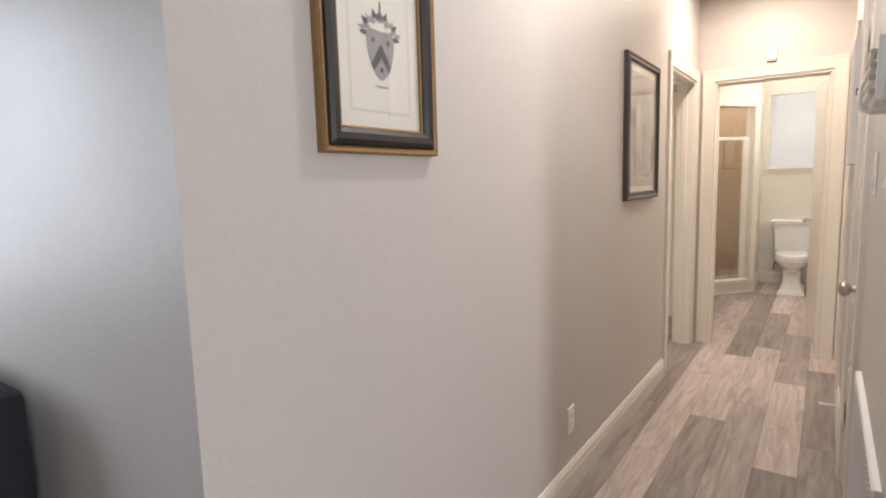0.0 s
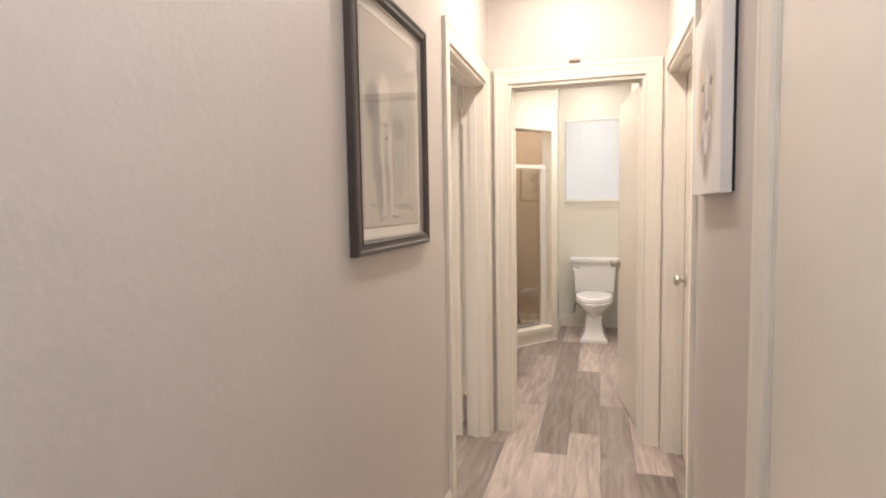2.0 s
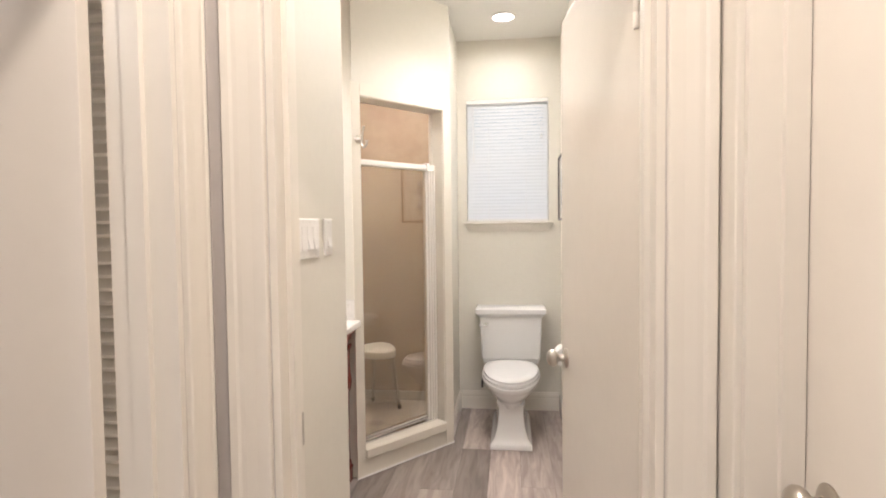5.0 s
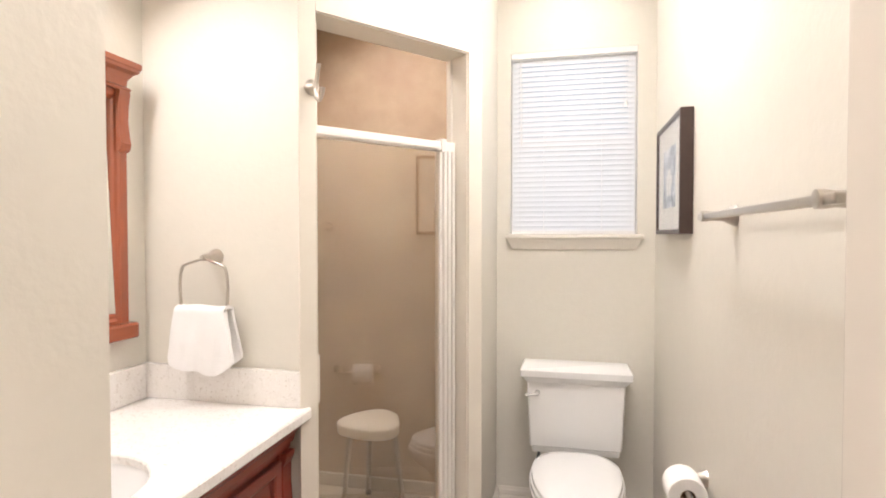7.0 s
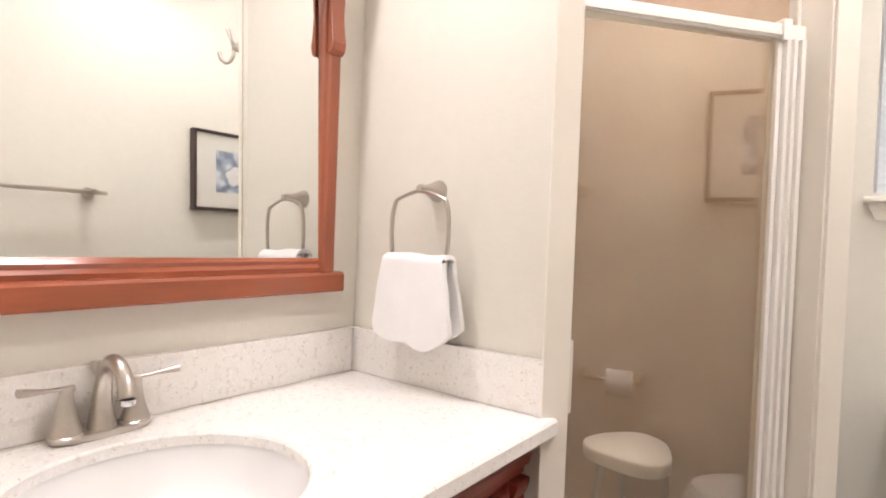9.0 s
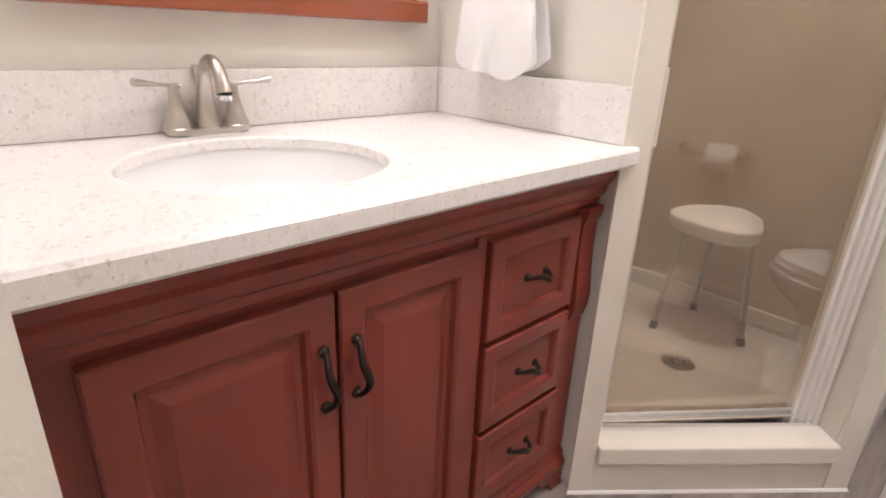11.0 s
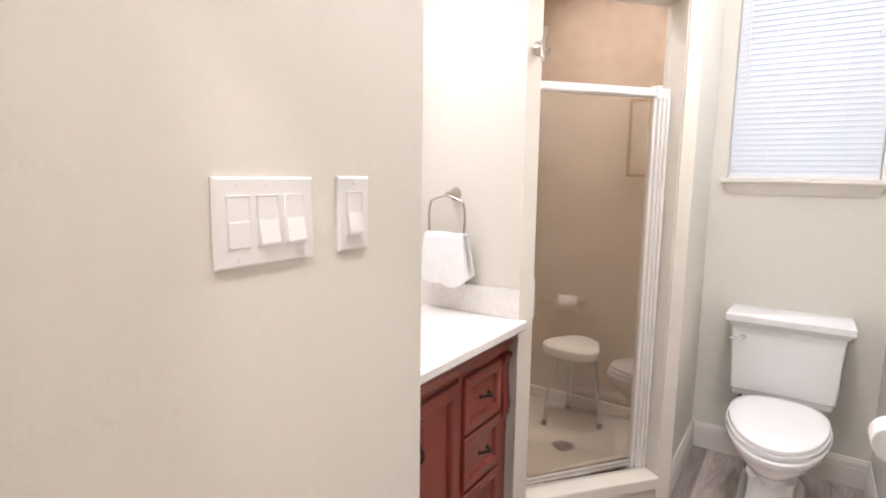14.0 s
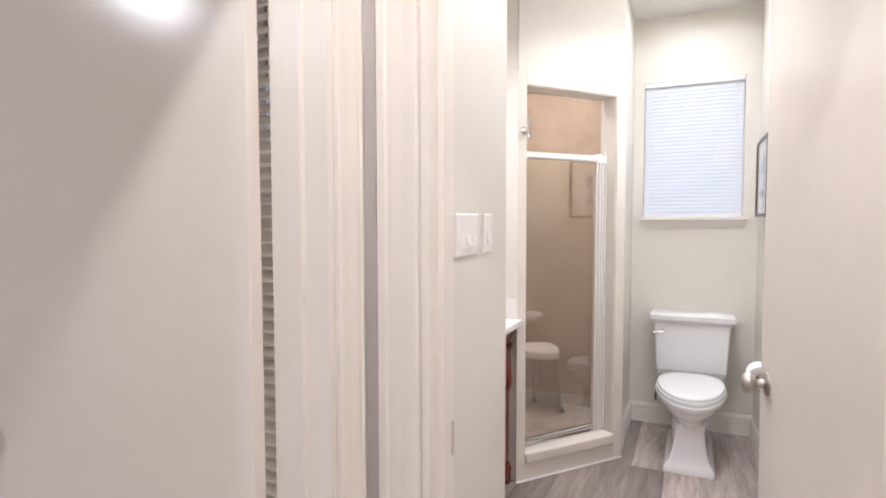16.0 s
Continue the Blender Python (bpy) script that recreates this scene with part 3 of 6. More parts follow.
def hinge(parent, x, y, z, nx, ny, plate=0.03):
    """Knuckle with a painted leaf beside it."""
    bm = lathe([(0, -0.048), (0.0055, -0.048), (0.0065, -0.044), (0.0065, -0.016), (0.0058, -0.015), (0.0065, -0.014), (0.0065, 0.014), (0.0058, 0.015), (0.0065, 0.016), (0.0065, 0.044), (0.0055, 0.048), (0, 0.048)], 10, centre=(x, y, z))
    bm2 = boxes((min(x, x + nx * plate), max(x, x + nx * plate) + 0.002, min(y, y + ny * plate), max(y, y + ny * plate) + 0.002, z - 0.044, z + 0.044))
    return part("hinge", join(bm, bm2), M_TRIM, parent, "painted-over butt hinge", smooth=True)


def leaf_box(w, h, t=0.035):
    bm = bmesh.new()
    box(bm, 0, w, 0, t, 0, h, bevel=0.0018)
    return bm


# bathroom door, standing open against the wall
d1 = thing("door_1", "flush cream painted door standing open into the bathroom", "door", (0.160, END1 + 0.033, 0), kind="structure")
m = pose(0.154, END1 + 0.004, 0.012, 0, 0, 90 + 8.0) @ pose(0, 0, 0) @ Matrix.Translation((0, -0.035, 0))
part("leaf", moved(leaf_box(0.711, 2.035), m), M_DOOR, d1)
for zz in (0.25, 1.83):
    hinge(d1, 0.1415, END1 + 0.020, zz, 0, 1, 0.02)
casing(d1, BD0 - 0.004, BD1 + 0.004, HEAD + 0.004, lambda u, d, z: (u, END0 - d, z))
casing(d1, BD0 - 0.004, BD1 + 0.004, HEAD + 0.004, lambda u, d, z: (max(u, SWX + 0.002), END1 + d, z))
jamb(d1, BD0, BD1, HEAD, END0 - 0.001, END1 + 0.001, lambda u, d, z: (u, d, z), END0 + 0.042, 0.034)
kp = m @ Vector((0.711 - 0.062, 0.035, 0.945))
kd = (m.to_3x3() @ Vector((0, 1, 0)))
knob(d1, kp, kd)
knob(d1, m @ Vector((0.711 - 0.062, 0.0, 0.945)), -kd)
part("strike_plate", boxes((BD0 + 0.012, BD0 + 0.0165, END0 + 0.079, END0 + 0.111, 0.912, 0.982)), M_NICKEL, d1, "nickel strike plate")

# bedroom door, swung open behind the wall
d2 = thing("door_2", "flush cream painted door standing open into a bedroom", "door", (HL - 0.14, LD1, 0), kind="structure")
m = pose(HL - 0.147, LD1 - 0.050, 0.012, 0, 0, 180 + 7.0) @ Matrix.Translation((0, -0.035, 0))
part("leaf", moved(leaf_box(0.762, 2.040), m), M_DOOR, d2)
for zz in (0.30, 1.885):
    hinge(d2, HL - 0.131, LD1 - 0.0225, zz, -1, 0, 0.022)
casing(d2, LD0 - 0.004, LD1 + 0.004, HEAD + 0.004, lambda u, d, z: (HL + d, min(u, END0 - 0.038), z))
jamb(d2, LD0, LD1, HEAD, HL - 0.126, HL + 0.001, lambda u, d, z: (d, u, z), HL - 0.085, 0.035)
knob(d2, m @ Vector((0.70, 0.035, 0.945)), (0, -1, 0))

# closed door opposite
d3 = thing("door_3", "flush cream painted door, closed, deep in its jamb", "door", (HR + 0.12, RD0, 0), kind="structure")
part("leaf", boxes((HR + 0.088, HR + 0.122, RD0 + 0.017, RD1 - 0.017, 0.012, HEAD - 0.017), bevel=0.0018), M_DOOR, d3)
casing(d3, RD0 - 0.004, RD1 + 0.004, HEAD + 0.004, lambda u, d, z: (HR - d, min(u, END0 - 0.002), z))
jamb(d3, RD0, RD1, HEAD, HR - 0.001, HR + 0.125, lambda u, d, z: (d, u, z), HR + 0.05, 0.036)
knob(d3, (HR + 0.088, RD1 - 0.095, 0.965), (-1, 0, 0))

# closet door, closed, flush with the hall
d4 = thing("door_4", "flush cream painted closet door, closed, hinges showing", "door", (HR, CD1, 0), kind="structure")
part("leaf", boxes((HR + 0.001, HR + 0.036, CD0 + 0.017, CD1 - 0.017, 0.012, HEAD - 0.017), bevel=0.0018), M_DOOR, d4)
for zz in (0.33, 1.86):
    hinge(d4, HR - 0.006, CD1 - 0.012, zz, 0, -1, 0.03)
casing(d4, CD0 - 0.004, CD1 + 0.004, HEAD + 0.004, lambda u, d, z: (HR - d, u, z))
jamb(d4, CD0, CD1, HEAD, HR - 0.001, HR + 0.12, lambda u, d, z: (d, u, z), HR + 0.04, 0.03)
knob(d4, (HR + 0.001, CD0 + 0.08, 0.957), (-1, 0, 0))

BASE = [(0.0, 0.0), (0.015, 0.0), (0.015, 0.088), (0.012, 0.094), (0.014, 0.100), (0.012, 0.116), (0.008, 0.124), (0.005, 0.134), (0.0, 0.135)]


def baseboard(p, q, nrm, label="cream moulded baseboard"):
    """A moulded baseboard from p to q, standing out along nrm."""
    bm = bmesh.new()
    p, q, nrm = Vector((*p, 0)), Vector((*q, 0)), Vector((*nrm, 0)).normalized()
    ends = [[bm.verts.new(e + nrm * d + Vector((0, 0, z))) for d, z in BASE] for e in (p, q)]
    for k in range(len(BASE) - 1):
        bm.faces.new((ends[0][k], ends[0][k + 1], ends[1][k + 1], ends[1][k]))
    bm.faces.new(ends[0])
    bm.faces.new(list(reversed(ends[1])))
    return tagged(part("baseboard", bm, M_TRIM), label, "baseboard", kind="structure")


baseboard((HL, LEFT_CORNER), (HL, LD0 - 0.089), (1, 0))
baseboard((HR, RD0 - 0.089), (HR, CD1 + 0.089), (-1, 0))
baseboard((HR, CD0 - 0.089), (HR, HALL_Y0), (-1, 0))
baseboard((SWX, END1 + 0.022), (SWX, SWY), (1, 0))
baseboard((RETX, B2.y + 0.01), (RETX, BACKY), (1, 0))
baseboard((RETX + 0.016, BACKY), (BRX, BACKY), (0, -1))
baseboard((BRX, BACKY - 0.016), (BRX, END1 + 0.1), (-1, 0))

# ---------------------------------------------------------------- bathroom: vanity
VF, VY0, VY1, CT = -1.010, 5.713, 6.702, 0.880     # cabinet face, ends, counter top
van = thing("vanity_cabinet", "cherry-stained wooden vanity cabinet with two doors and three drawers", "vanity", (-1.25, 6.2, 0))
part("body", boxes((MIRX + 0.004, VF, VY0, VY1 - 0.004, 0.055, 0.62), (VF - 0.02, VF, VY0, VY1 - 0.004, 0.62, 0.841), (MIRX + 0.004, VF - 0.02, VY0, VY0 + 0.02, 0.62, 0.841), (MIRX + 0.004, VF - 0.02, VY1 - 0.024, VY1 - 0.004, 0.62, 0.841)), M_CHERRY, van)
part("toe_kick", boxes((MIRX + 0.03, VF - 0.05, VY0 + 0.02, VY1 - 0.03, 0.0, 0.055)), M_CHERRY, van, "dark recessed toe kick")
bm = prism([(VF, 0.756), (VF + 0.012, 0.756), (VF + 0.014, 0.770), (VF + 0.024, 0.778), (VF + 0.030, 0.800), (VF + 0.044, 0.816), (VF + 0.046, 0.841), (VF, 0.841)], VY0, VY1 - 0.004, "y")
part("top_moulding", bm, M_CHERRY, van)
bm = prism([(VF, 0.055), (VF + 0.022, 0.055), (VF + 0.026, 0.066), (VF + 0.025, 0.078), (VF + 0.016, 0.090), (VF + 0.018, 0.098), (VF + 0.006, 0.116), (VF, 0.118)], VY0, VY1 - 0.004, "y")
part("base_moulding", bm, M_CHERRY, van)
foot = [(VY1 - 0.10, 0.055), (VY1 - 0.095, 0.040), (VY1 - 0.055, 0.028), (VY1 - 0.045, 0.0), (VY1 - 0.006, 0.0), (VY1 - 0.006, 0.055)]
part("foot", prism(foot, VF - 0.04, VF + 0.022, "x"), M_CHERRY, van)
part("foot", prism([(VY0 + VY1 - y, z) for y, z in foot], VF - 0.04, VF + 0.022, "x"), M_CHERRY, van)


def panel_front(name, y0, y1, z0, z1, parent, rail, raise_panel=True):
    """A framed front: stiles and rails with a bevelled inner edge and a sunken, raised-field panel."""
    bm = bmesh.new()
    f, b, s = VF + 0.021, VF + 0.001, VF + 0.008
    rings = [(0.0, b), (0.0, f - 0.003), (0.003, f), (rail - 0.010, f), (rail - 0.004, f - 0.004), (rail, s)]
    if raise_panel:
        rings += [(rail + 0.010, s), (rail + 0.030, f - 0.006)]
    rows = [[bm.verts.new((x, y, z)) for y, z in ((y0 + d, z0 + d), (y1 - d, z0 + d), (y1 - d, z1 - d), (y0 + d, z1 - d))] for d, x in rings]
    for p, q in zip(rows, rows[1:]):
        for k in range(4):
            bm.faces.new((p[k], p[(k + 1) % 4], q[(k + 1) % 4], q[k]))
    bm.faces.new(rows[-1])
    return part(name, bm, M_CHERRY, parent)


def bail_pull(parent, y, z, length, vertical):
    """A small bowed pull on two posts, with a twist in the middle."""
    x = VF + 0.021
    pts = []
    for k in range(13):
        t = k / 12
        a = (t - 0.5) * length
        out = 0.006 + 0.022 * math.sin(math.pi * t) ** 0.6
        side = 0.006 * math.sin(2 * math.pi * t)
        pts.append((x + out, y + (side if vertical else a), z + (a if vertical else side)))
    rad = [0.004 + 0.0028 * math.sin(math.pi * k / 12) for k in range(13)]
    bm = tube(pts, rad, 8)
    ends = [pts[0], pts[-1]]
    bms = [bm] + [lathe([(0, 0), (0.009, 0), (0.009, 0.003), (0.005, 0.006), (0.004, 0.010), (0, 0.010)], 12, "x", (x, e[1], e[2])) for e in ends]
    part("handle", join(*bms), M_BRONZE, parent, "dark bronze bow handle", smooth=True)


for y0, y1, hy in ((5.752, 6.052, 6.030), (6.058, 6.334, 6.084)):
    dr = panel_front("door", y0, y1, 0.138, 0.740, van, 0.050)
    bail_pull(dr, hy, 0.612, 0.092, True)
part("stile", boxes((VF + 0.001, VF + 0.010, 6.340, 6.362, 0.122, 0.752), bevel=0.002), M_CHERRY, van)
for z0, z1 in ((0.540, 0.740), (0.334, 0.527), (0.136, 0.320)):
    dr = panel_front("drawer", 6.368, 6.632, z0, z1, van, 0.042, False)
    bail_pull(dr, 6.497, (z0 + z1) / 2 + 0.008, 0.055, False)
part("pilaster", boxes((VF + 0.001, VF + 0.010, 6.637, 6.697, 0.122, 0.752), bevel=0.002), M_CHERRY, van)
corb = [(VF + 0.010, 0.754), (VF + 0.030, 0.754), (VF + 0.030, 0.742), (VF + 0.026, 0.730), (VF + 0.019, 0.715), (VF + 0.018, 0.66), (VF + 0.022, 0.60), (VF + 0.027, 0.552), (VF + 0.025, 0.522), (VF + 0.018, 0.498), (VF + 0.010, 0.488)]
part("corbel", prism(corb, 6.641, 6.694, "y", bevel=0.002), M_CHERRY, van, "scrolled corbel")

# worktop with an oval cut-out
SX, SY, SA, SB = -1.215, 6.065, 0.190, 0.200


def worktop():
    bm = bmesh.new()
    steps, top, low = 48, CT, CT - 0.037
    x0, x1, y0, y1, r = MIRX + 0.002, -0.930, SWY + 0.003, RINGY - 0.003, 0.006

    def edge(k):
        a = 2 * math.pi * k / steps
        c, s = math.cos(a), math.sin(a)
        f = 9e9
        for v, lo, hi, o in ((c, x0, x1, SX), (s, y0, y1, SY)):
            if abs(v) > 1e-9:
                f = min(f, ((hi if v > 0 else lo) - o) / v)
        return SX + c * f, SY + s * f
    oval = [(SX + SA * math.cos(2 * math.pi * k / steps), SY + SB * math.sin(2 * math.pi * k / steps)) for k in range(steps)]
    rim = [edge(k) for k in range(steps)]
    for cx, cy in ((x0, y0), (x0, y1), (x1, y0), (x1, y1)):
        k = min(range(steps), key=lambda i: (rim[i][0] - cx) ** 2 + (rim[i][1] - cy) ** 2)
        rim[k] = (cx, cy)

    def inset(p):
        return (min(max(p[0], x0), x1 - r), p[1])
    rows = [[(x, y, top - 0.021) for x, y in oval], [(x, y, top - 0.004) for x, y in oval],
            [(SX + (x - SX) * 1.02, SY + (y - SY) * 1.02, top) for x, y in oval],
            [(*inset(p), top) for p in rim], [(*p, top - r) for p in rim], [(*p, low + r) for p in rim], [(*inset(p), low) for p in rim], [(max(x0, min(x1 - 0.03, q[0])), q[1], low) for q in [(p[0] - 0.03 * (p[0] > x1 - 0.01), p[1]) for p in rim]], [(max(x0, min(x1 - 0.03, q[0])), q[1], top - 0.021) for q in [(p[0] - 0.03 * (p[0] > x1 - 0.01), p[1]) for p in rim]], [(x, y, top - 0.021) for x, y in oval]]
    rings = [[bm.verts.new(p) for p in row] for row in rows]
    for a, b in zip(rings, rings[1:]):
        for k in range(steps):
            bm.faces.new((a[k], a[(k + 1) % steps], b[(k + 1) % steps], b[k]))
    bmesh.ops.remove_doubles(bm, verts=bm.verts, dist=1e-5)
    return bm


tagged(part("worktop", worktop(), M_QUARTZ), "speckled white quartz worktop with an oval sink cut-out", "countertop")
tagged(part("backsplash", boxes((MIRX + 0.002, MIRX + 0.022, SWY + 0.003, RINGY - 0.0245, CT + 0.0005, 0.992), bevel=0.002), M_QUARTZ), "low speckled quartz backsplash along the wall", "backsplash")
tagged(part("side_splash", boxes((MIRX + 0.002, -0.957, RINGY - 0.0235, RINGY - 0.003, CT + 0.0005, 0.992), bevel=0.002), M_QUARTZ), "low speckled quartz side splash", "backsplash")
sink = thing("sink", "white ceramic oval undermount sink", "sink", (SX, SY, 0.70))
prof = [(1.06, CT - 0.0215), (1.0, CT - 0.022), (0.985, CT - 0.035), (0.94, CT - 0.070), (0.84, CT - 0.104), (0.66, CT - 0.126), (0.40, CT - 0.138), (0.12, CT - 0.142), (0.0, CT - 0.142)]
part("basin", lathe([(r, h) for r, h in prof], 48, "z", (SX, SY, 0), (SA + 0.004, SB + 0.004)), M_CERAMIC, sink, smooth=True)
part("drain", lathe([(0, 0), (0.022, 0), (0.022, 0.003), (0.017, 0.004), (0, 0.002)], 20, "z", (SX, SY, CT - 0.141)), M_NICKEL, sink, "nickel drain ring", smooth=True)

# faucet
FX, FY = -1.468, 6.082
fa = thing("faucet", "brushed nickel two-handle bathroom faucet on the worktop", "faucet", (FX, FY, CT))
outl = [(FX + 0.024 * math.cos(a), FY + 0.076 * math.copysign(abs(math.sin(a)) ** 0.6, math.sin(a))) for a in [2 * math.pi * k / 32 for k in range(32)]]
part("base_plate", prism(outl, CT, CT + 0.012, bevel=0.003), M_NICKEL, fa, smooth=True)
sp = curve_points([(FX, FY, CT + 0.010), (FX - 0.002, FY, CT + 0.050), (FX + 0.006, FY, CT + 0.098), (FX + 0.030, FY, CT + 0.127), (FX + 0.060, FY, CT + 0.126), (FX + 0.084, FY, CT + 0.104), (FX + 0.094, FY, CT + 0.080)], 6)
rad = [0.0125 + 0.0105 * max(0.0, 1 - k / 13) ** 1.4 + 0.001 * (k > 33) for k in range(len(sp))]
part("spout", tube(sp, rad, 18), M_NICKEL, fa, smooth=True)
part("aerator", lathe([(0, 0.0), (0.0105, 0.0), (0.0115, 0.003), (0.0115, 0.009), (0, 0.009)], 16, "z", (FX + 0.0955, FY, CT + 0.070)), M_CHROME, fa, smooth=True)
for s in (-1, 1):
    cy = FY + s * 0.053
    h = part("handle", lathe([(0, 0.008), (0.0265, 0.008), (0.0265, 0.013), (0.0240, 0.015), (0.0245, 0.018), (0.0195, 0.030), (0.0150, 0.046), (0.0112, 0.064), (0.0095, 0.080), (0.0100, 0.084), (0.0085, 0.089), (0, 0.091)], 24, "z", (FX, cy, CT)), M_NICKEL, fa, smooth=True)
    lev = [(FX - 0.003, cy - s * 0.010, CT + 0.086), (FX + 0.003, cy + s * 0.016, CT + 0.089), (FX + 0.010, cy + s * 0.040, CT + 0.092), (FX + 0.017, cy + s * 0.068, CT + 0.096)]
    part("lever", tube(curve_points(lev, 4), [0.0085 - 0.0042 * math.sin(math.pi * min(1, k / 10)) + 0.0012 * (k > 10) for k in range(13)], 12, flat=0.7), M_NICKEL, h, smooth=True)
part("lift_rod", lathe([(0, 0.0), (0.003, 0.0), (0.003, 0.094), (0.006, 0.101), (0.0085, 0.112), (0.0085, 0.118), (0, 0.119)], 12, "z", (FX - 0.026, FY, CT + 0.002)), M_NICKEL, fa, smooth=True)

# ---------------------------------------------------------------- framed wall mirror
MX = MIRX + 0.001
GY0, GY1, GZ0, GZ1 = 5.900, 6.560, 1.178, 1.821
mir = thing("wall_mirror", "large mirror in a carved cherry wood frame above the vanity", "mirror", (MX, 6.22, 1.075))
part("glass", moved(boxes((-0.002, 0.002, GY0 - 0.01 - 6.21, GY1 + 0.01 - 6.21, GZ0 - 0.008 - 1.500, GZ1 + 0.008 - 1.500)), pose(MX + 0.0065, 6.21, 1.500, 0, -1.4, -0.45)), M_MIRROR, mir, "silvered mirror glass")


def stile(y0, y1):
    s = 1 if y1 > 6.2 else -1
    inner = y0 if s > 0 else y1
    outer = y1 if s > 0 else y0
    prof = [(inner, MX + 0.013), (inner + s * 0.004, MX + 0.020), (inner + s * 0.012, MX + 0.024), (inner + s * 0.016, MX + 0.030), (outer - s * 0.003, MX + 0.030), (outer, MX + 0.027), (outer, MX)]
    prof.append((inner, MX))
    return moved(prism([(b, a) for a, b in prof], 1.141, 1.853), Matrix())


for y0, y1 in ((GY0 - 0.047, GY0), (GY1, GY1 + 0.047)):
    part("stile", stile(y0, y1), M_CHERRY_V, mir)
bm = prism([(MX, 1.141), (MX + 0.030, 1.141), (MX + 0.031, 1.150), (MX + 0.024, 1.158), (MX + 0.026, 1.166), (MX + 0.014, 1.178), (MX, 1.178)], GY0, GY1, "y")
part("bottom_rail", bm, M_CHERRY_H, mir)
bm = prism([(MX, 1.821), (MX + 0.014, 1.821), (MX + 0.026, 1.832), (MX + 0.030, 1.840), (MX + 0.030, 1.853), (MX, 1.853)], GY0, GY1, "y")
part("top_rail", bm, M_CHERRY_H, mir)
bm = prism([(MX, 1.092), (MX + 0.048, 1.092), (MX + 0.052, 1.096), (MX + 0.052, 1.133), (MX + 0.048, 1.139), (MX + 0.036, 1.141), (MX, 1.141)], GY0 - 0.064, GY1 + 0.060, "y")
part("sill", bm, M_CHERRY_H, mir)


def crown():
    prof = [(0.0, 1.851), (0.040, 1.851), (0.044, 1.857), (0.040, 1.863), (0.034, 1.867), (0.036, 1.885), (0.048, 1.903), (0.062, 1.911), (0.064, 1.919), (0.068, 1.923), (0.068, 1.939), (0.0, 1.939)]
    bm = bmesh.new()
    ya, yb = GY0 - 0.030, GY1 + 0.018
    rows = [[bm.verts.new(p) for p in ((MX, ya - d * 0.75, z), (MX + d, ya - d * 0.75, z), (MX + d, yb + d * 0.75, z), (MX, yb + d * 0.75, z))] for d, z in prof]
    for p, q in zip(rows, rows[1:]):
        for k in range(4):
            bm.faces.new((p[k], p[(k + 1) % 4], q[(k + 1) % 4], q[k]))
    return bm


part("crown", crown(), M_CHERRY_H, mir, "moulded cherry crown")
cb = [(MX + 0.030, 1.852), (MX + 0.046, 1.852), (MX + 0.046, 1.838), (MX + 0.040, 1.805), (MX + 0.038, 1.760), (MX + 0.043, 1.715), (MX + 0.048, 1.690), (MX + 0.045, 1.673), (MX + 0.038, 1.665), (MX + 0.030, 1.663)]
for yc in (GY0 - 0.024, GY1 + 0.024):
    part("corbel", prism(cb, yc - 0.021, yc + 0.021, "y", bevel=0.002), M_CHERRY_V, mir)

# unseen light bar added over the mirror, its form made up
vl = thing("unseen_vanity_light", "unseen nickel light bar with white shades, added above the mirror", "wall lamp", (MIRX, 6.1, 2.2))
part("back_plate", boxes((MIRX + 0.001, MIRX + 0.022, 5.80, 6.40, 2.22, 2.30), bevel=0.004), M_NICKEL, vl)
for yy in (5.88, 6.10, 6.32):
    part("shade", lathe([(0, 0.10), (0.02, 0.10), (0.035, 0.07), (0.048, 0.0), (0.045, 0.0), (0.03, 0.066), (0, 0.09)], 20, "z", (MIRX + 0.085, yy, 2.235)), M_PLASTIC, vl, smooth=True)
    part("arm", tube([(MIRX + 0.02, yy, 2.26), (MIRX + 0.06, yy, 2.29), (MIRX + 0.085, yy, 2.335)], 0.007), M_NICKEL, vl, smooth=True)

# ---------------------------------------------------------------- towel ring and towel
RX, RZ, RYp = -1.258, 1.338, 6.645
ring = thing("towel_ring", "brushed nickel towel ring on the wall", "towel ring", (RX, RINGY, RZ))
part("mount", lathe([(0, 0), (0.026, 0), (0.025, 0.006), (0.015, 0.030), (0.010, 0.052), (0.011, 0.064), (0.008, 0.072), (0, 0.072)], 20, "-y", (RX, RINGY, RZ + 0.004)), M_NICKEL, ring, smooth=True)
loop = [(-0.012, -0.002), (-0.058, -0.016), (-0.076, -0.030), (-0.084, -0.080), (-0.080, -0.150), (-0.072, -0.200), (-0.055, -0.212), (0.055, -0.212), (0.072, -0.200), (0.080, -0.150), (0.084, -0.080), (0.076, -0.030), (0.058, -0.016), (0.012, -0.002)]
part("ring", tube(curve_points([(RX + a, RYp, RZ + b) for a, b in loop] + [(RX - 0.012, RYp, RZ - 0.002)], 4)[:-1], 0.0058, 8, closed=True, flat=0.75), M_NICKEL, ring, smooth=True)


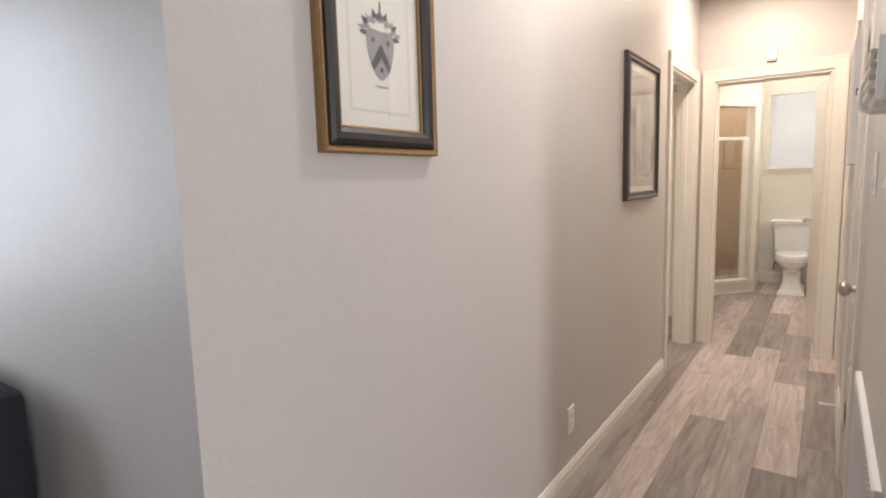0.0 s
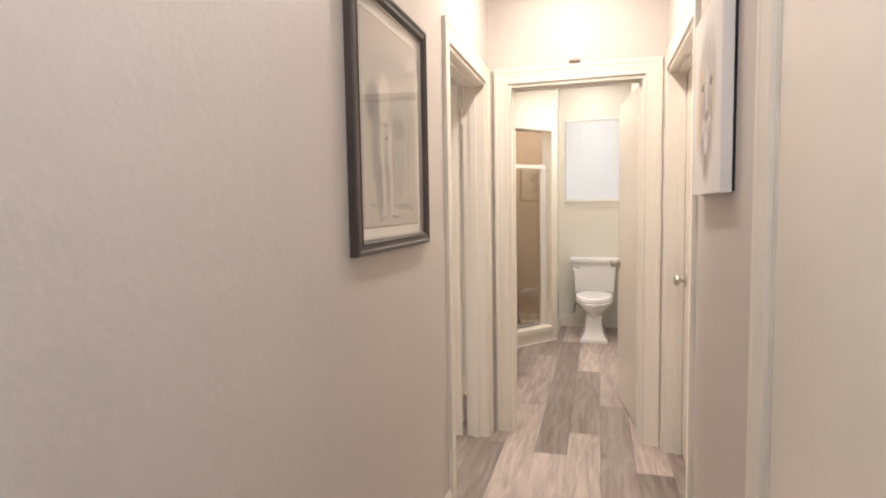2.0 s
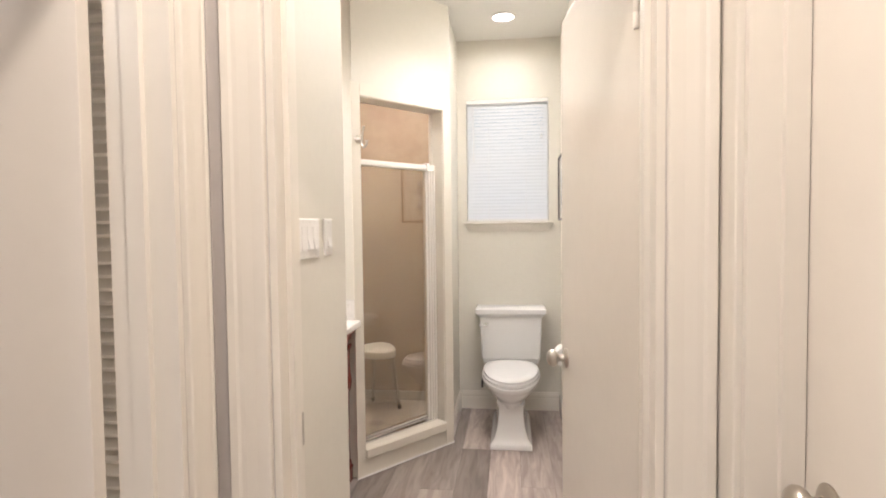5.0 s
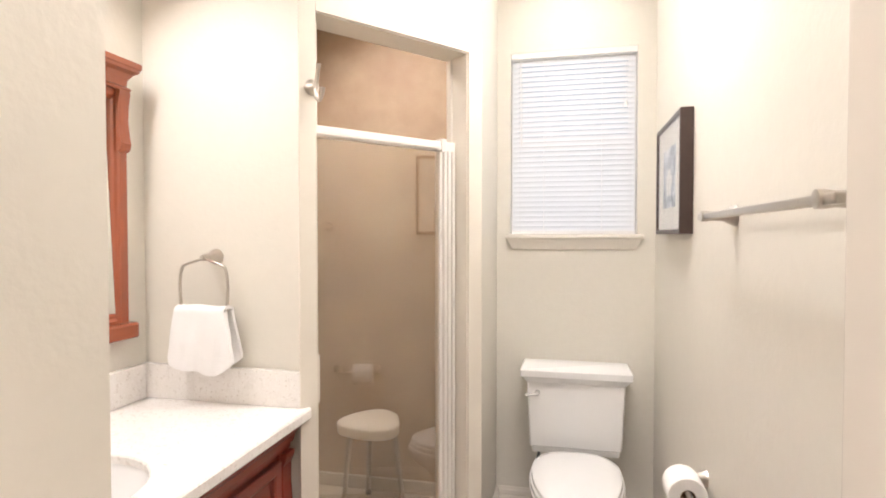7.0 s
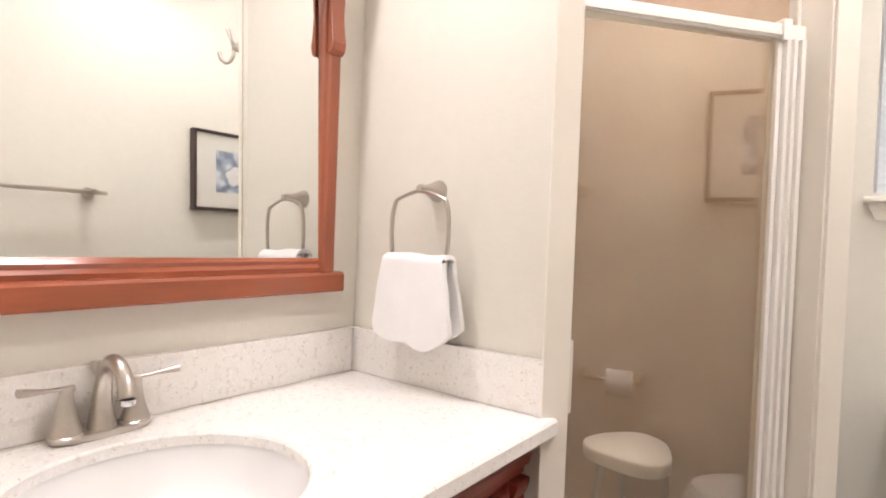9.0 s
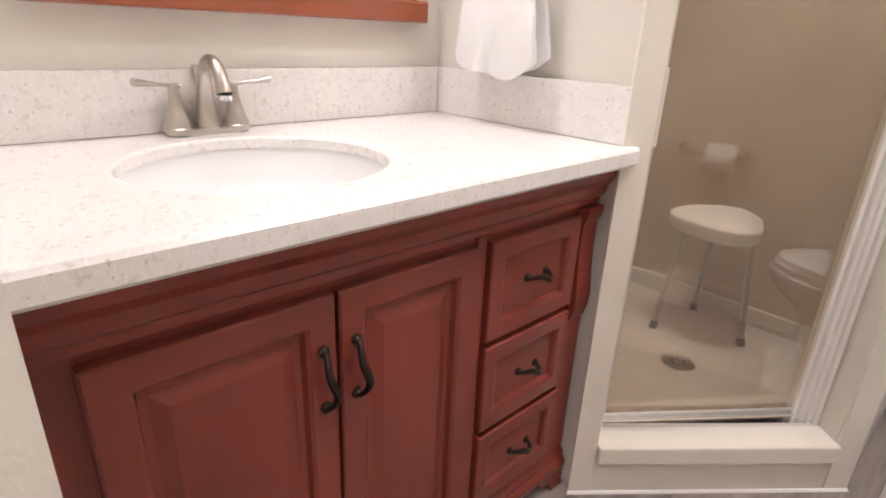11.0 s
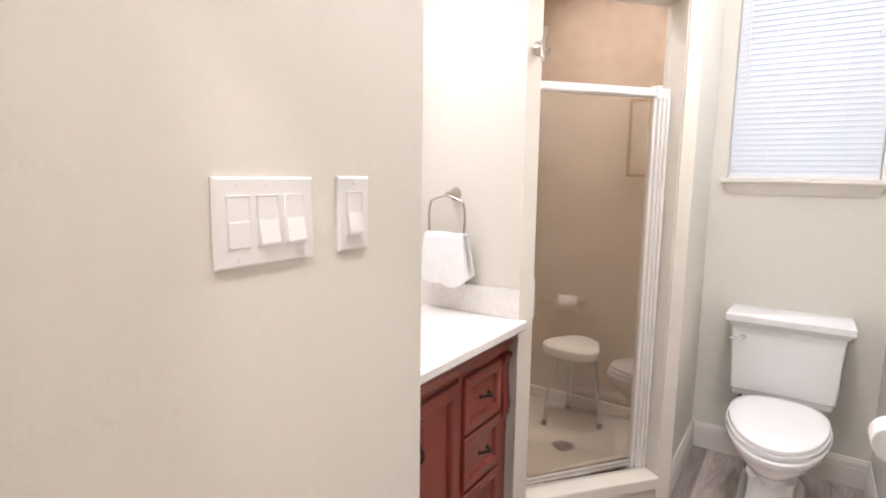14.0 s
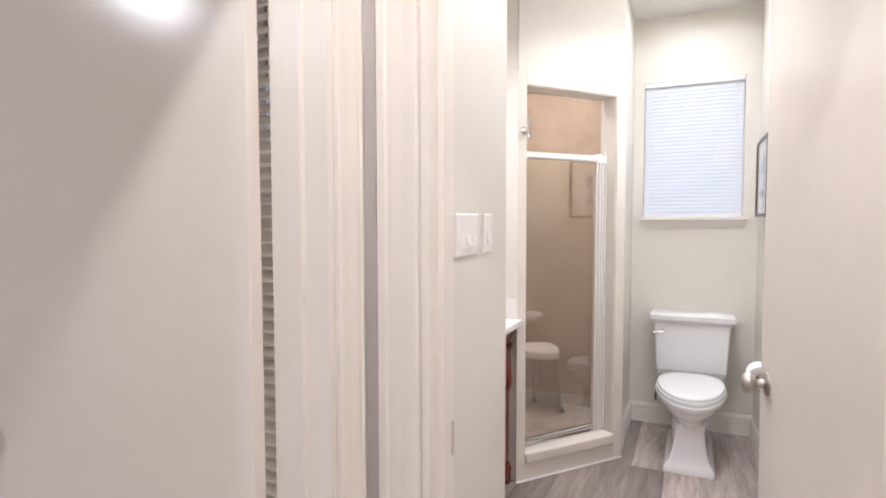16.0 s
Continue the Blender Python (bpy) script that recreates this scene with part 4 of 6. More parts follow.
def hanging_towel(cx, cy, ztop, half, front, back, thick):
    """A folded cloth over the bar: a profile swept across, with soft folds."""
    path = []
    n1 = 18
    for k in range(n1 + 1):
        path.append((-thick - 0.004 * math.sin(3 * k / n1), ztop - (front) * (1 - k / n1)))
    for k in range(1, 8):
        a = math.pi * k / 8
        path.append((-thick * math.cos(a), ztop + thick * 0.7 * math.sin(a)))
    for k in range(n1 + 1):
        path.append((thick, ztop - back * k / n1))
    rows = []
    cols = 22
    for sgn, shrink in ((1, 1.0), (-1, 0.0)):
        row = []
        for i, (dy, z) in enumerate(path):
            drop = max(0.0, (ztop - z) / front)
            w = half * (0.80 + 0.20 * min(1, drop * 1.3) - 0.04 * drop ** 4)
            line = []
            for c in range(cols + 1):
                u = -1 + 2 * c / cols
                wav = 0.0045 * math.sin(5.2 * u + 1.3) * drop + 0.003 * math.sin(11 * u + drop * 3) * drop
                off = 0.0 if sgn > 0 else (0.015 if dy < 0 else -0.013)
                if abs(dy) < thick * 0.95:
                    off = 0.0
                zz = z - 0.006 * math.sin(4 * u) * drop + 0.026 * abs(u) ** 5 * drop ** 3
                if sgn < 0 and abs(dy) < thick * 0.95:
                    zz -= 0.010
                line.append((cx + u * w + 0.006 * drop, cy + dy + off + wav - 0.010 * drop * (dy < 0), zz))
            row.append(line)
        rows.append(row)
    bm = bmesh.new()
    grids = [[[bm.verts.new(p) for p in line] for line in row] for row in rows]
    for g in grids:
        for a, b in zip(g, g[1:]):
            for c in range(cols):
                bm.faces.new((a[c], a[c + 1], b[c + 1], b[c]))
    a, b = grids
    for i in range(len(path) - 1):
        bm.faces.new((a[i][0], a[i + 1][0], b[i + 1][0], b[i][0]))
        bm.faces.new((a[i][cols], b[i][cols], b[i + 1][cols], a[i + 1][cols]))
    for c in range(cols):
        bm.faces.new((a[0][c], b[0][c], b[0][c + 1], a[0][c + 1]))
        bm.faces.new((a[-1][c], a[-1][c + 1], b[-1][c + 1], b[-1][c]))
    for v in bm.verts:
        v.co += noise.noise_vector(v.co * 16) * 0.0040
    return bm


tw = tagged(part("hand_towel", hanging_towel(RX, RYp, 1.178, 0.110, 0.186, 0.172, 0.025), M_TOWEL, smooth=True), "folded white terry hand towel hanging from the ring", "towel")

# ---------------------------------------------------------------- shower front
trim = boxes((-0.012, SO0, -0.009, 0.001, 0.0, SOZ + 0.068), (SO1, SO1 + 0.066, -0.009, 0.001, 0.0, SOZ + 0.068), (SO0, SO1, -0.009, 0.001, SOZ, SOZ + 0.068), bevel=0.002)
structure("shower_trim", moved(trim, SM), M_SOFFIT, "flat cream boards round the shower opening", "trim")
lin = boxes((SO0 - 0.002, SO0 + 0.004, 0.0, 0.121, 0.1, SOZ + 0.002), (SO1 - 0.004, SO1 + 0.002, 0.0, 0.121, 0.1, SOZ + 0.002), (SO0, SO1, 0.0, 0.121, SOZ - 0.004, SOZ + 0.002))
structure("shower_reveal", moved(lin, SM), M_SOFFIT, "cream lining of the shower opening", "trim")
cb = join(boxes((SO0 + 0.0, SO1, -0.006, 0.119, 0.0, 0.098)), boxes((SO0 + 0.001, SO1 - 0.001, -0.022, 0.118, 0.098, CURB), bevel=0.006))
structure("shower_curb", moved(cb, SM), M_SOFFIT, "cream shower curb with a rounded cap", "shower curb")

structure("shower_caulk", moved(prism([(-0.0085, 0.0), (-0.0085, 0.007), (-0.0125, 0.0045), (-0.0155, 0.0)], -0.014, SO1 + 0.068, "x"), SM), M_PLASTIC, "white caulk bead along the foot of the shower front", "trim")
GD = 0.088
sdoor = thing("shower_door", "bronze tinted glass shower door in a pale metal frame", "shower door", tuple(along(0.3, -GD, CURB)))
DZ = 1.733
GR = SO1 - 0.074                  # hinge edge of the glass
SMG = SM @ Matrix.Translation((GR, GD, 0)) @ pose(0, 0, 0, 0, 0, 2.5) @ Matrix.Translation((-GR, -GD, 0))   # leaf a little ajar
part("glass", moved(boxes((SO0 + 0.014, GR, GD - 0.003, GD + 0.003, CURB + 0.045, DZ - 0.001)), SMG), M_BRONZEGLASS, sdoor, "bronze tinted glass")
hd = join(boxes((SO0 + 0.005, SO1 - 0.052, GD - 0.018, GD + 0.018, DZ, DZ + 0.036), bevel=0.004), boxes((SO0 + 0.005, SO1 - 0.075, GD - 0.024, GD - 0.018, DZ + 0.006, DZ + 0.020), bevel=0.002))
part("header_rail", moved(hd, SM), M_ALU, sdoor)
part("header_bracket", moved(boxes((SO1 - 0.074, SO1 - 0.05, GD - 0.026, GD + 0.02, DZ - 0.004, DZ + 0.046), bevel=0.003), SM), M_ALU, sdoor)
jb = boxes((SO1 - 0.052, SO1 - 0.005, GD - 0.02, GD + 0.02, CURB, DZ + 0.036), (SO1 - 0.074, SO1 - 0.062, GD - 0.012, GD + 0.016, CURB + 0.01, DZ),
           (SO1 - 0.060, SO1 - 0.053, GD - 0.024, GD + 0.01, CURB + 0.004, DZ), (SO1 - 0.046, SO1 - 0.036, GD - 0.030, GD - 0.02, CURB + 0.002, DZ), (SO1 - 0.026, SO1 - 0.014, GD - 0.032, GD - 0.02, CURB + 0.002, DZ), bevel=0.0015)
part("hinge_jamb", moved(jb, SM), M_ALU, sdoor, "ribbed pale aluminium jamb")
part("strike_jamb", moved(boxes((SO0 + 0.004, SO0 + 0.012, GD - 0.014, GD + 0.014, CURB, DZ), bevel=0.0015), SM), M_ALU, sdoor)
part("sill_track", moved(boxes((SO0 + 0.005, SO1 - 0.005, GD - 0.030, GD + 0.022, CURB, CURB + 0.012), (SO0 + 0.005, SO1 - 0.005, GD + 0.014, GD + 0.022, CURB + 0.012, CURB + 0.026), bevel=0.0015), SM), M_CHROME, sdoor, "chrome sill track")
part("bottom_rail", moved(boxes((SO0 + 0.014, GR, GD - 0.010, GD + 0.010, CURB + 0.0265, CURB + 0.046), (SO0 + 0.016, GR - 0.002, GD - 0.022, GD - 0.010, CURB + 0.0265, CURB + 0.032), bevel=0.002), SMG), M_CHROME, sdoor, "chrome drip rail")
part("handle", moved(boxes((SO0 + 0.006, SO0 + 0.028, GD - 0.030, GD - 0.004, 0.872, 1.028), bevel=0.003), SMG), mat("pale_acrylic", (0.72, 0.66, 0.58), 0.2, grain=0.05), sdoor, "pale acrylic pull strip")

# drain and stool in the shower
dr = thing("shower_drain", "round steel drain in the shower floor", "drain", (-1.020, 7.395, 0.06))
part("flange", lathe([(0, 0.0005), (0.052, 0.0005), (0.055, 0.003), (0.050, 0.005), (0.040, 0.004), (0.0, 0.003)], 28, "z", (-1.020, 7.395, 0.06)), M_NICKEL, dr, smooth=True)
for k in range(6):
    a = math.pi * k / 3
    part("slot", boxes((-1.020 + 0.022 * math.cos(a) - 0.006, -1.020 + 0.022 * math.cos(a) + 0.006, 7.395 + 0.022 * math.sin(a) - 0.003, 7.395 + 0.022 * math.sin(a) + 0.003, 0.0636, 0.0646)), M_RUBBER, dr)

STX, STY, STZ = -1.095, 7.690, 0.508
st = thing("shower_stool", "white plastic shower stool with grey legs", "stool", (STX, STY, 0.06))
seat_out = []
for k in range(36):
    a = 2 * math.pi * k / 36
    r = 0.152 + 0.016 * math.cos(3 * (a - radians(80)))
    seat_out.append((STX + r * math.cos(a), STY + r * math.sin(a)))


def ringed(z, f):
    return [(STX + (x - STX) * f, STY + (y - STY) * f, z) for x, y in seat_out]


part("seat", loft([ringed(STZ - 0.055, 0.96), ringed(STZ - 0.052, 0.98), ringed(STZ - 0.012, 1.0), ringed(STZ - 0.007, 0.985), ringed(STZ - 0.003, 0.95), ringed(STZ + 0.012, 0.74), ringed(STZ + 0.022, 0.42), ringed(STZ + 0.025, 0.15)]), M_PLASTIC, st, smooth=True)
for deg in (232, 0, 116):
    ca, sa = math.cos(radians(deg)), math.sin(radians(deg))
    lg = part("leg", tube([(STX + 0.165 * ca, STY + 0.165 * sa, 0.075), (STX + 0.118 * ca, STY + 0.118 * sa, STZ - 0.05)], [0.011, 0.0125], 12), mat("grey_plastic_leg", (0.36, 0.32, 0.27), 0.4, grain=0.05), st, smooth=True)
    part("rubber_foot", tube([(STX + 0.168 * ca, STY + 0.168 * sa, 0.061), (STX + 0.163 * ca, STY + 0.163 * sa, 0.09)], [0.0155, 0.0135], 12), M_RUBBER, lg, smooth=True)

# robe hook on the shower wall
hk = thing("robe_hook", "brushed nickel double robe hook on the shower trim", "hook", tuple(along(0.030, 0.009, 1.862)))
hm = Matrix.Translation(along(0.030, 0.0095, 1.862)) @ SN.to_track_quat("Z", "Y").to_matrix().to_4x4()
part("mount", moved(lathe([(0, 0), (0.024, 0), (0.024, 0.006), (0.014, 0.018), (0.010, 0.034), (0, 0.034)], 20), hm), M_NICKEL, hk, smooth=True)
for zs in ([(0.030, 0.0, 0.0), (0.040, 0, 0.030), (0.050, 0, 0.062)], [(0.030, 0, 0.0), (0.034, 0, -0.030), (0.050, 0, -0.048), (0.070, 0, -0.038), (0.078, 0, -0.014)]):
    pts = [along(0.030, 0.0095 + d, 1.862 + z) for d, _, z in zs]
    part("prong", tube(curve_points(pts, 5), [0.0055 + 0.002 * abs(2 * k / (5 * (len(pts) - 1)) - 1) for k in range(5 * (len(pts) - 1) + 1)], 10), M_NICKEL, hk, smooth=True)

# ---------------------------------------------------------------- toilet
TX = -0.120
toi = thing("toilet", "white ceramic two-piece toilet with a stepped tank lid, seat closed", "toilet", (TX, 7.5, 0))


def rrect(cx, y0, y1, half, z, r, steps=6):
    """Rounded rectangle ring, from front y0 to back y1."""
    pts = []
    for (sx, yy, a0) in ((1, y0, -90), (1, y1, 0), (-1, y1, 90), (-1, y0, 180)):
        for k in range(steps + 1):
            a = radians(a0 + 90 * k / steps)
            ccx = cx + sx * (half - r)
            ccy = (y0 + r) if yy == y0 else (y1 - r)
            pts.append((ccx + r * math.cos(a), ccy + r * math.sin(a), z))
    return pts


ped = [(0.000, 7.190, 0.130, 0.010), (0.026, 7.190, 0.130, 0.010), (0.034, 7.196, 0.124, 0.010), (0.042, 7.205, 0.117, 0.010), (0.060, 7.222, 0.104, 0.014), (0.110, 7.245, 0.088, 0.018), (0.190, 7.262, 0.078, 0.026), (0.235, 7.262, 0.080, 0.034), (0.262, 7.25, 0.088, 0.04)]
part("pedestal", loft([rrect(TX, y0 - 0.030, 7.74, h, z, r) for z, y0, h, r in ped]), M_CERAMIC, toi, smooth=True)


def egg(z, front, back, half, n=40):
    """An egg outline: round front, squarer back."""
    pts = []
    yc = back - half * 0.95
    for k in range(n):
        a = 2 * math.pi * k / n
        c, s = math.cos(a), math.sin(a)
        if s < 0:
            pts.append((TX + half * c, yc + (yc - front) * s, z))
        else:
            pts.append((TX + half * math.copysign(abs(c) ** 0.75, c), yc + (back - yc) * s ** 0.8, z))
    return pts


bowl = [(0.235, 7.235, 7.70, 0.095), (0.262, 7.215, 7.70, 0.115), (0.275, 7.205, 7.70, 0.122), (0.282, 7.20, 7.70, 0.124), (0.292, 7.185, 7.70, 0.134), (0.315, 7.155, 7.70, 0.158), (0.340, 7.135, 7.70, 0.176), (0.358, 7.128, 7.70, 0.184), (0.366, 7.118, 7.70, 0.192), (0.388, 7.115, 7.70, 0.195), (0.394, 7.121, 7.70, 0.190)]
part("bowl", loft([egg(z, f - 0.020, b, h) for z, f, b, h in bowl]), M_CERAMIC, toi, smooth=True)
part("seat", loft([egg(0.396, 7.110, 7.66, 0.184), egg(0.399, 7.106, 7.66, 0.188), egg(0.414, 7.106, 7.66, 0.188), egg(0.417, 7.111, 7.66, 0.183)]), M_CERAMIC, toi, smooth=True)
part("seat_lid", loft([egg(0.420, 7.116, 7.66, 0.179), egg(0.422, 7.111, 7.66, 0.183), egg(0.434, 7.114, 7.66, 0.181), egg(0.440, 7.126, 7.66, 0.170), egg(0.443, 7.19, 7.655, 0.13), egg(0.444, 7.30, 7.64, 0.07)]), M_CERAMIC, toi, smooth=True)
for s in (-1, 1):
    part("seat_hinge", lathe([(0, -0.018), (0.010, -0.018), (0.011, -0.014), (0.011, 0.014), (0.010, 0.018), (0, 0.018)], 12, "x", (TX + s * 0.072, 7.668, 0.418)), M_CERAMIC, toi, smooth=True)
tank = part("tank", loft([rrect(TX, 7.745, 7.915, 0.196, 0.396, 0.012), rrect(TX, 7.742, 7.916, 0.200, 0.424, 0.012), rrect(TX, 7.735, 7.918, 0.207, 0.428, 0.012), rrect(TX, 7.735, 7.918, 0.209, 0.436, 0.012), rrect(TX, 7.722, 7.92, 0.221, 0.730, 0.012)]), M_CERAMIC, toi, smooth=True)
part("tank_lid", loft([rrect(TX, 7.718, 7.922, 0.225, 0.731, 0.008), rrect(TX, 7.714, 7.922, 0.229, 0.738, 0.008), rrect(TX, 7.708, 7.923, 0.235, 0.744, 0.008), rrect(TX, 7.702, 7.924, 0.242, 0.754, 0.008), rrect(TX, 7.695, 7.925, 0.249, 0.760, 0.008), rrect(TX, 7.694, 7.925, 0.250, 0.788, 0.008), rrect(TX, 7.699, 7.923, 0.245, 0.793, 0.008)]), M_CERAMIC, toi, smooth=True)
lv = part("flush_lever", lathe([(0, 0), (0.013, 0), (0.014, 0.004), (0.010, 0.010), (0.007, 0.020), (0, 0.022)], 16, "-y", (TX - 0.172, 7.7265, 0.680)), M_CHROME, toi, "chrome flush lever", smooth=True)
part("lever_arm", tube([(TX - 0.172, 7.708, 0.680), (TX - 0.195, 7.700, 0.679), (TX - 0.226, 7.696, 0.675)], [0.005, 0.0045, 0.0065], 10), M_CHROME, lv, smooth=True)
part("supply_hose", tube(curve_points([(TX - 0.165, 7.84, 0.397), (TX - 0.175, 7.85, 0.33), (TX - 0.21, 7.88, 0.24), (TX - 0.215, 7.905, 0.17)], 6), 0.007, 8), M_RUBBER, toi, "dark braided supply hose", smooth=True)

# ---------------------------------------------------------------- window and blind
win = thing("window_1", "white window with a closed white blind and a moulded sill", "window", (TX, BACKY, WZ0), kind="structure")
part("window_frame", boxes((WX0, WX0 + 0.035, BACKY + 0.07, BACKY + 0.11, WZ0, WZ1), (WX1 - 0.035, WX1, BACKY + 0.07, BACKY + 0.11, WZ0, WZ1), (WX0 + 0.035, WX1 - 0.035, BACKY + 0.07, BACKY + 0.11, WZ1 - 0.035, WZ1), (WX0 + 0.035, WX1 - 0.035, BACKY + 0.07, BACKY + 0.11, WZ0, WZ0 + 0.04), (WX0 + 0.035, WX1 - 0.035, BACKY + 0.072, BACKY + 0.108, 1.87, 1.905)), M_PLASTIC, win)
for z0, z1 in ((WZ0 + 0.04, 1.87), (1.905, WZ1 - 0.035)):
    g = part("pane", boxes((WX0 + 0.036, WX1 - 0.036, BACKY + 0.088, BACKY + 0.092, z0 + 0.001, z1 - 0.001)), M_WINGLASS, win)
    g.visible_shadow = False
bm = prism([(BACKY + 0.07, WZ0 - 0.018), (BACKY + 0.07, WZ0 + 0.004), (BACKY - 0.034, WZ0 + 0.004), (BACKY - 0.040, WZ0 - 0.001), (BACKY - 0.040, WZ0 - 0.012), (BACKY - 0.034, WZ0 - 0.018)], WX0 - 0.022, WX1 + 0.028, "x")
part("window_sill", bm, M_TRIM, win)
rows = [[(WX0 - 0.010 + a, BACKY - 0.0005, z), (WX0 - 0.010 + a, BACKY - d, z), (WX1 + 0.016 - a, BACKY - d, z), (WX1 + 0.016 - a, BACKY - 0.0005, z)] for a, d, z in ((0.0, 0.030, WZ0 - 0.019), (0.002, 0.026, WZ0 - 0.030), (0.010, 0.018, WZ0 - 0.045), (0.016, 0.012, WZ0 - 0.060), (0.020, 0.008, WZ0 - 0.070))]
part("apron", loft(rows), M_TRIM, win)

bl = thing("window_blind", "white horizontal mini blind, lowered and shut", "blind", (TX, BACKY + 0.03, WZ0))
BY = BACKY + 0.012
part("head_rail", boxes((WX0 + 0.003, WX1 - 0.003, BY - 0.014, BY + 0.016, WZ1 - 0.030, WZ1 - 0.002), bevel=0.002), M_PLASTIC, bl)
SLATS, SP = 34, 0.0248
_sl = bmesh.new()
sw, tilt = 0.0142, radians(66)
rowsl = []
for k in range(5):
    a = -1 + k / 2
    yy, zz = a * sw * math.cos(tilt), a * sw * math.sin(tilt) 
    bow = 0.0016 * (1 - a * a)
    rowsl.append([_sl.verts.new((x, yy - bow * math.sin(tilt), zz + bow * math.cos(tilt))) for x in (WX0 + 0.010, WX1 - 0.010)])
for a, b in zip(rowsl, rowsl[1:]):
    _sl.faces.new((a[0], a[1], b[1], b[0]))
_sm = bpy.data.meshes.new("slat")
_sl.to_mesh(_sm)
_sl.free()
_sm.materials.append(M_BLIND)
for k in range(SLATS):
    ob = new("slat", _sm)
    ob.location = (0, BY, WZ0 + 0.033 + k * SP)
    ob.parent = bl
    ob.matrix_parent_inverse = bl.matrix_world.inverted()
part("bottom_rail", boxes((WX0 + 0.006, WX1 - 0.006, BY - 0.011, BY + 0.011, WZ0 + 0.006, WZ0 + 0.020), bevel=0.002), M_PLASTIC, bl)
for x in (WX0 + 0.165, WX1 - 0.165):
    part("ladder_cord", tube([(x, BY - 0.013, WZ0 + 0.018), (x, BY - 0.013, WZ1 - 0.03)], 0.0012, 6), M_PLASTIC, bl)
part("lift_cord", tube([(WX1 - 0.055, BY - 0.018, 2.06), (WX1 - 0.055, BY - 0.016, WZ1 - 0.028)], 0.0013, 6), M_PLASTIC, bl)
part("tassel", lathe([(0, 0.03), (0.004, 0.028), (0.009, 0.004), (0.007, 0.0), (0, 0.0)], 12, "z", (WX1 - 0.055, BY - 0.018, 2.03)), M_PLASTIC, bl, smooth=True)
part("tilt_wand", tube([(WX0 + 0.055, BY - 0.020, 1.86), (WX0 + 0.050, BY - 0.016, WZ1 - 0.03)], 0.0035, 6), M_PLASTIC, bl, smooth=True)

# ---------------------------------------------------------------- pictures


def frame_sweep(name, u0, u1, z0, z1, prof, to_world, material, parent, label=""):
    """A mitred frame: prof is (inset from the outer edge, depth)."""
    bm = bmesh.new()
    rows = [[bm.verts.new(to_world(u, d, z)) for u, z in ((u0 + a, z0 + a), (u1 - a, z0 + a), (u1 - a, z1 - a), (u0 + a, z1 - a))] for a, d in prof]
    for p, q in zip(rows, rows[1:]):
        for k in range(4):
            bm.faces.new((p[k], p[(k + 1) % 4], q[(k + 1) % 4], q[k]))
    return part(name, bm, material, parent, label)


def sheet(name, u0, u1, z0, z1, d0, d1, to_world, material, parent, label=""):
    bm = bmesh.new()
    c = [bm.verts.new(to_world(u, d, z)) for u in (u0, u1) for d in (d0, d1) for z in (z0, z1)]
    for q in ((0, 1, 3, 2), (4, 6, 7, 5), (0, 4, 5, 1), (2, 3, 7, 6), (0, 2, 6, 4), (1, 5, 7, 3)):
        bm.faces.new([c[i] for i in q])
    return part(name, bm, material, parent, label)


def blob(name, outline, d, to_world, material, parent, label=""):
    """A flat painted shape with a hair of thickness."""
    bm = bmesh.new()
    f = bm.faces.new([bm.verts.new(to_world(u, d, z)) for u, z in outline])
    r = bmesh.ops.extrude_face_region(bm, geom=[f])
    vs = [e for e in r["geom"] if isinstance(e, bmesh.types.BMVert)]
    off = Vector(to_world(0, 0.0006, 0)) - Vector(to_world(0, 0, 0))
    bmesh.ops.translate(bm, vec=off, verts=vs)
    return part(name, bm, material, parent, label)


def left_wall(u, d, z):
    return (HL + d, u, z)


def right_wall(u, d, z):
    return (HR - d, u, z)


def bath_wall(u, d, z):
    return (BRX - d, u, z)


# heraldic print in a black and gold frame
P0, P1, PZ0, PZ1 = 0.864, 1.264, 1.428, 2.006
p1 = thing("framed_print", "heraldic shield print in a black and gold frame", "picture", (HL, 1.08, PZ0))
frame_sweep("gold_edge", P0, P1, PZ0, PZ1, [(0.0, 0.001), (0.0, 0.018), (0.004, 0.024), (0.012, 0.022), (0.016, 0.018)], left_wall, M_GOLD, p1, "gilt outer edge")
frame_sweep("moulding", P0 + 0.0155, P1 - 0.0155, PZ0 + 0.0155, PZ1 - 0.0155, [(0.0, 0.015), (0.004, 0.024), (0.014, 0.030), (0.028, 0.028), (0.038, 0.020), (0.041, 0.014)], left_wall, M_BLACKWOOD, p1, "black lacquered moulding")
frame_sweep("gold_slip", P0 + 0.0555, P1 - 0.0555, PZ0 + 0.0555, PZ1 - 0.0555, [(0.0, 0.014), (0.001, 0.017), (0.005, 0.015), (0.006, 0.010)], left_wall, M_GOLD, p1, "thin gilt slip")
mt = sheet("mount_board", P0 + 0.05, P1 - 0.05, PZ0 + 0.05, PZ1 - 0.05, 0.004, 0.008, left_wall, M_MAT, p1)
frame_sweep("embossed_line", P0 + 0.095, P1 - 0.095, PZ0 + 0.095, PZ1 - 0.06, [(0, 0.0084), (0.003, 0.0088), (0.006, 0.0084)], left_wall, M_LINE, p1)
CU, CZ = 1.066, 1.666
shield = [(-0.048, 0.035), (-0.030, 0.042), (0.0, 0.040), (0.030, 0.042), (0.048, 0.035), (0.046, 0.0), (0.036, -0.034), (0.018, -0.060), (0.0, -0.070), (-0.018, -0.060), (-0.036, -0.034), (-0.046, 0.0)]
blob("shield", [(CU + a, CZ + b) for a, b in shield], 0.0084, left_wall, M_INK2, p1, "grey printed shield")
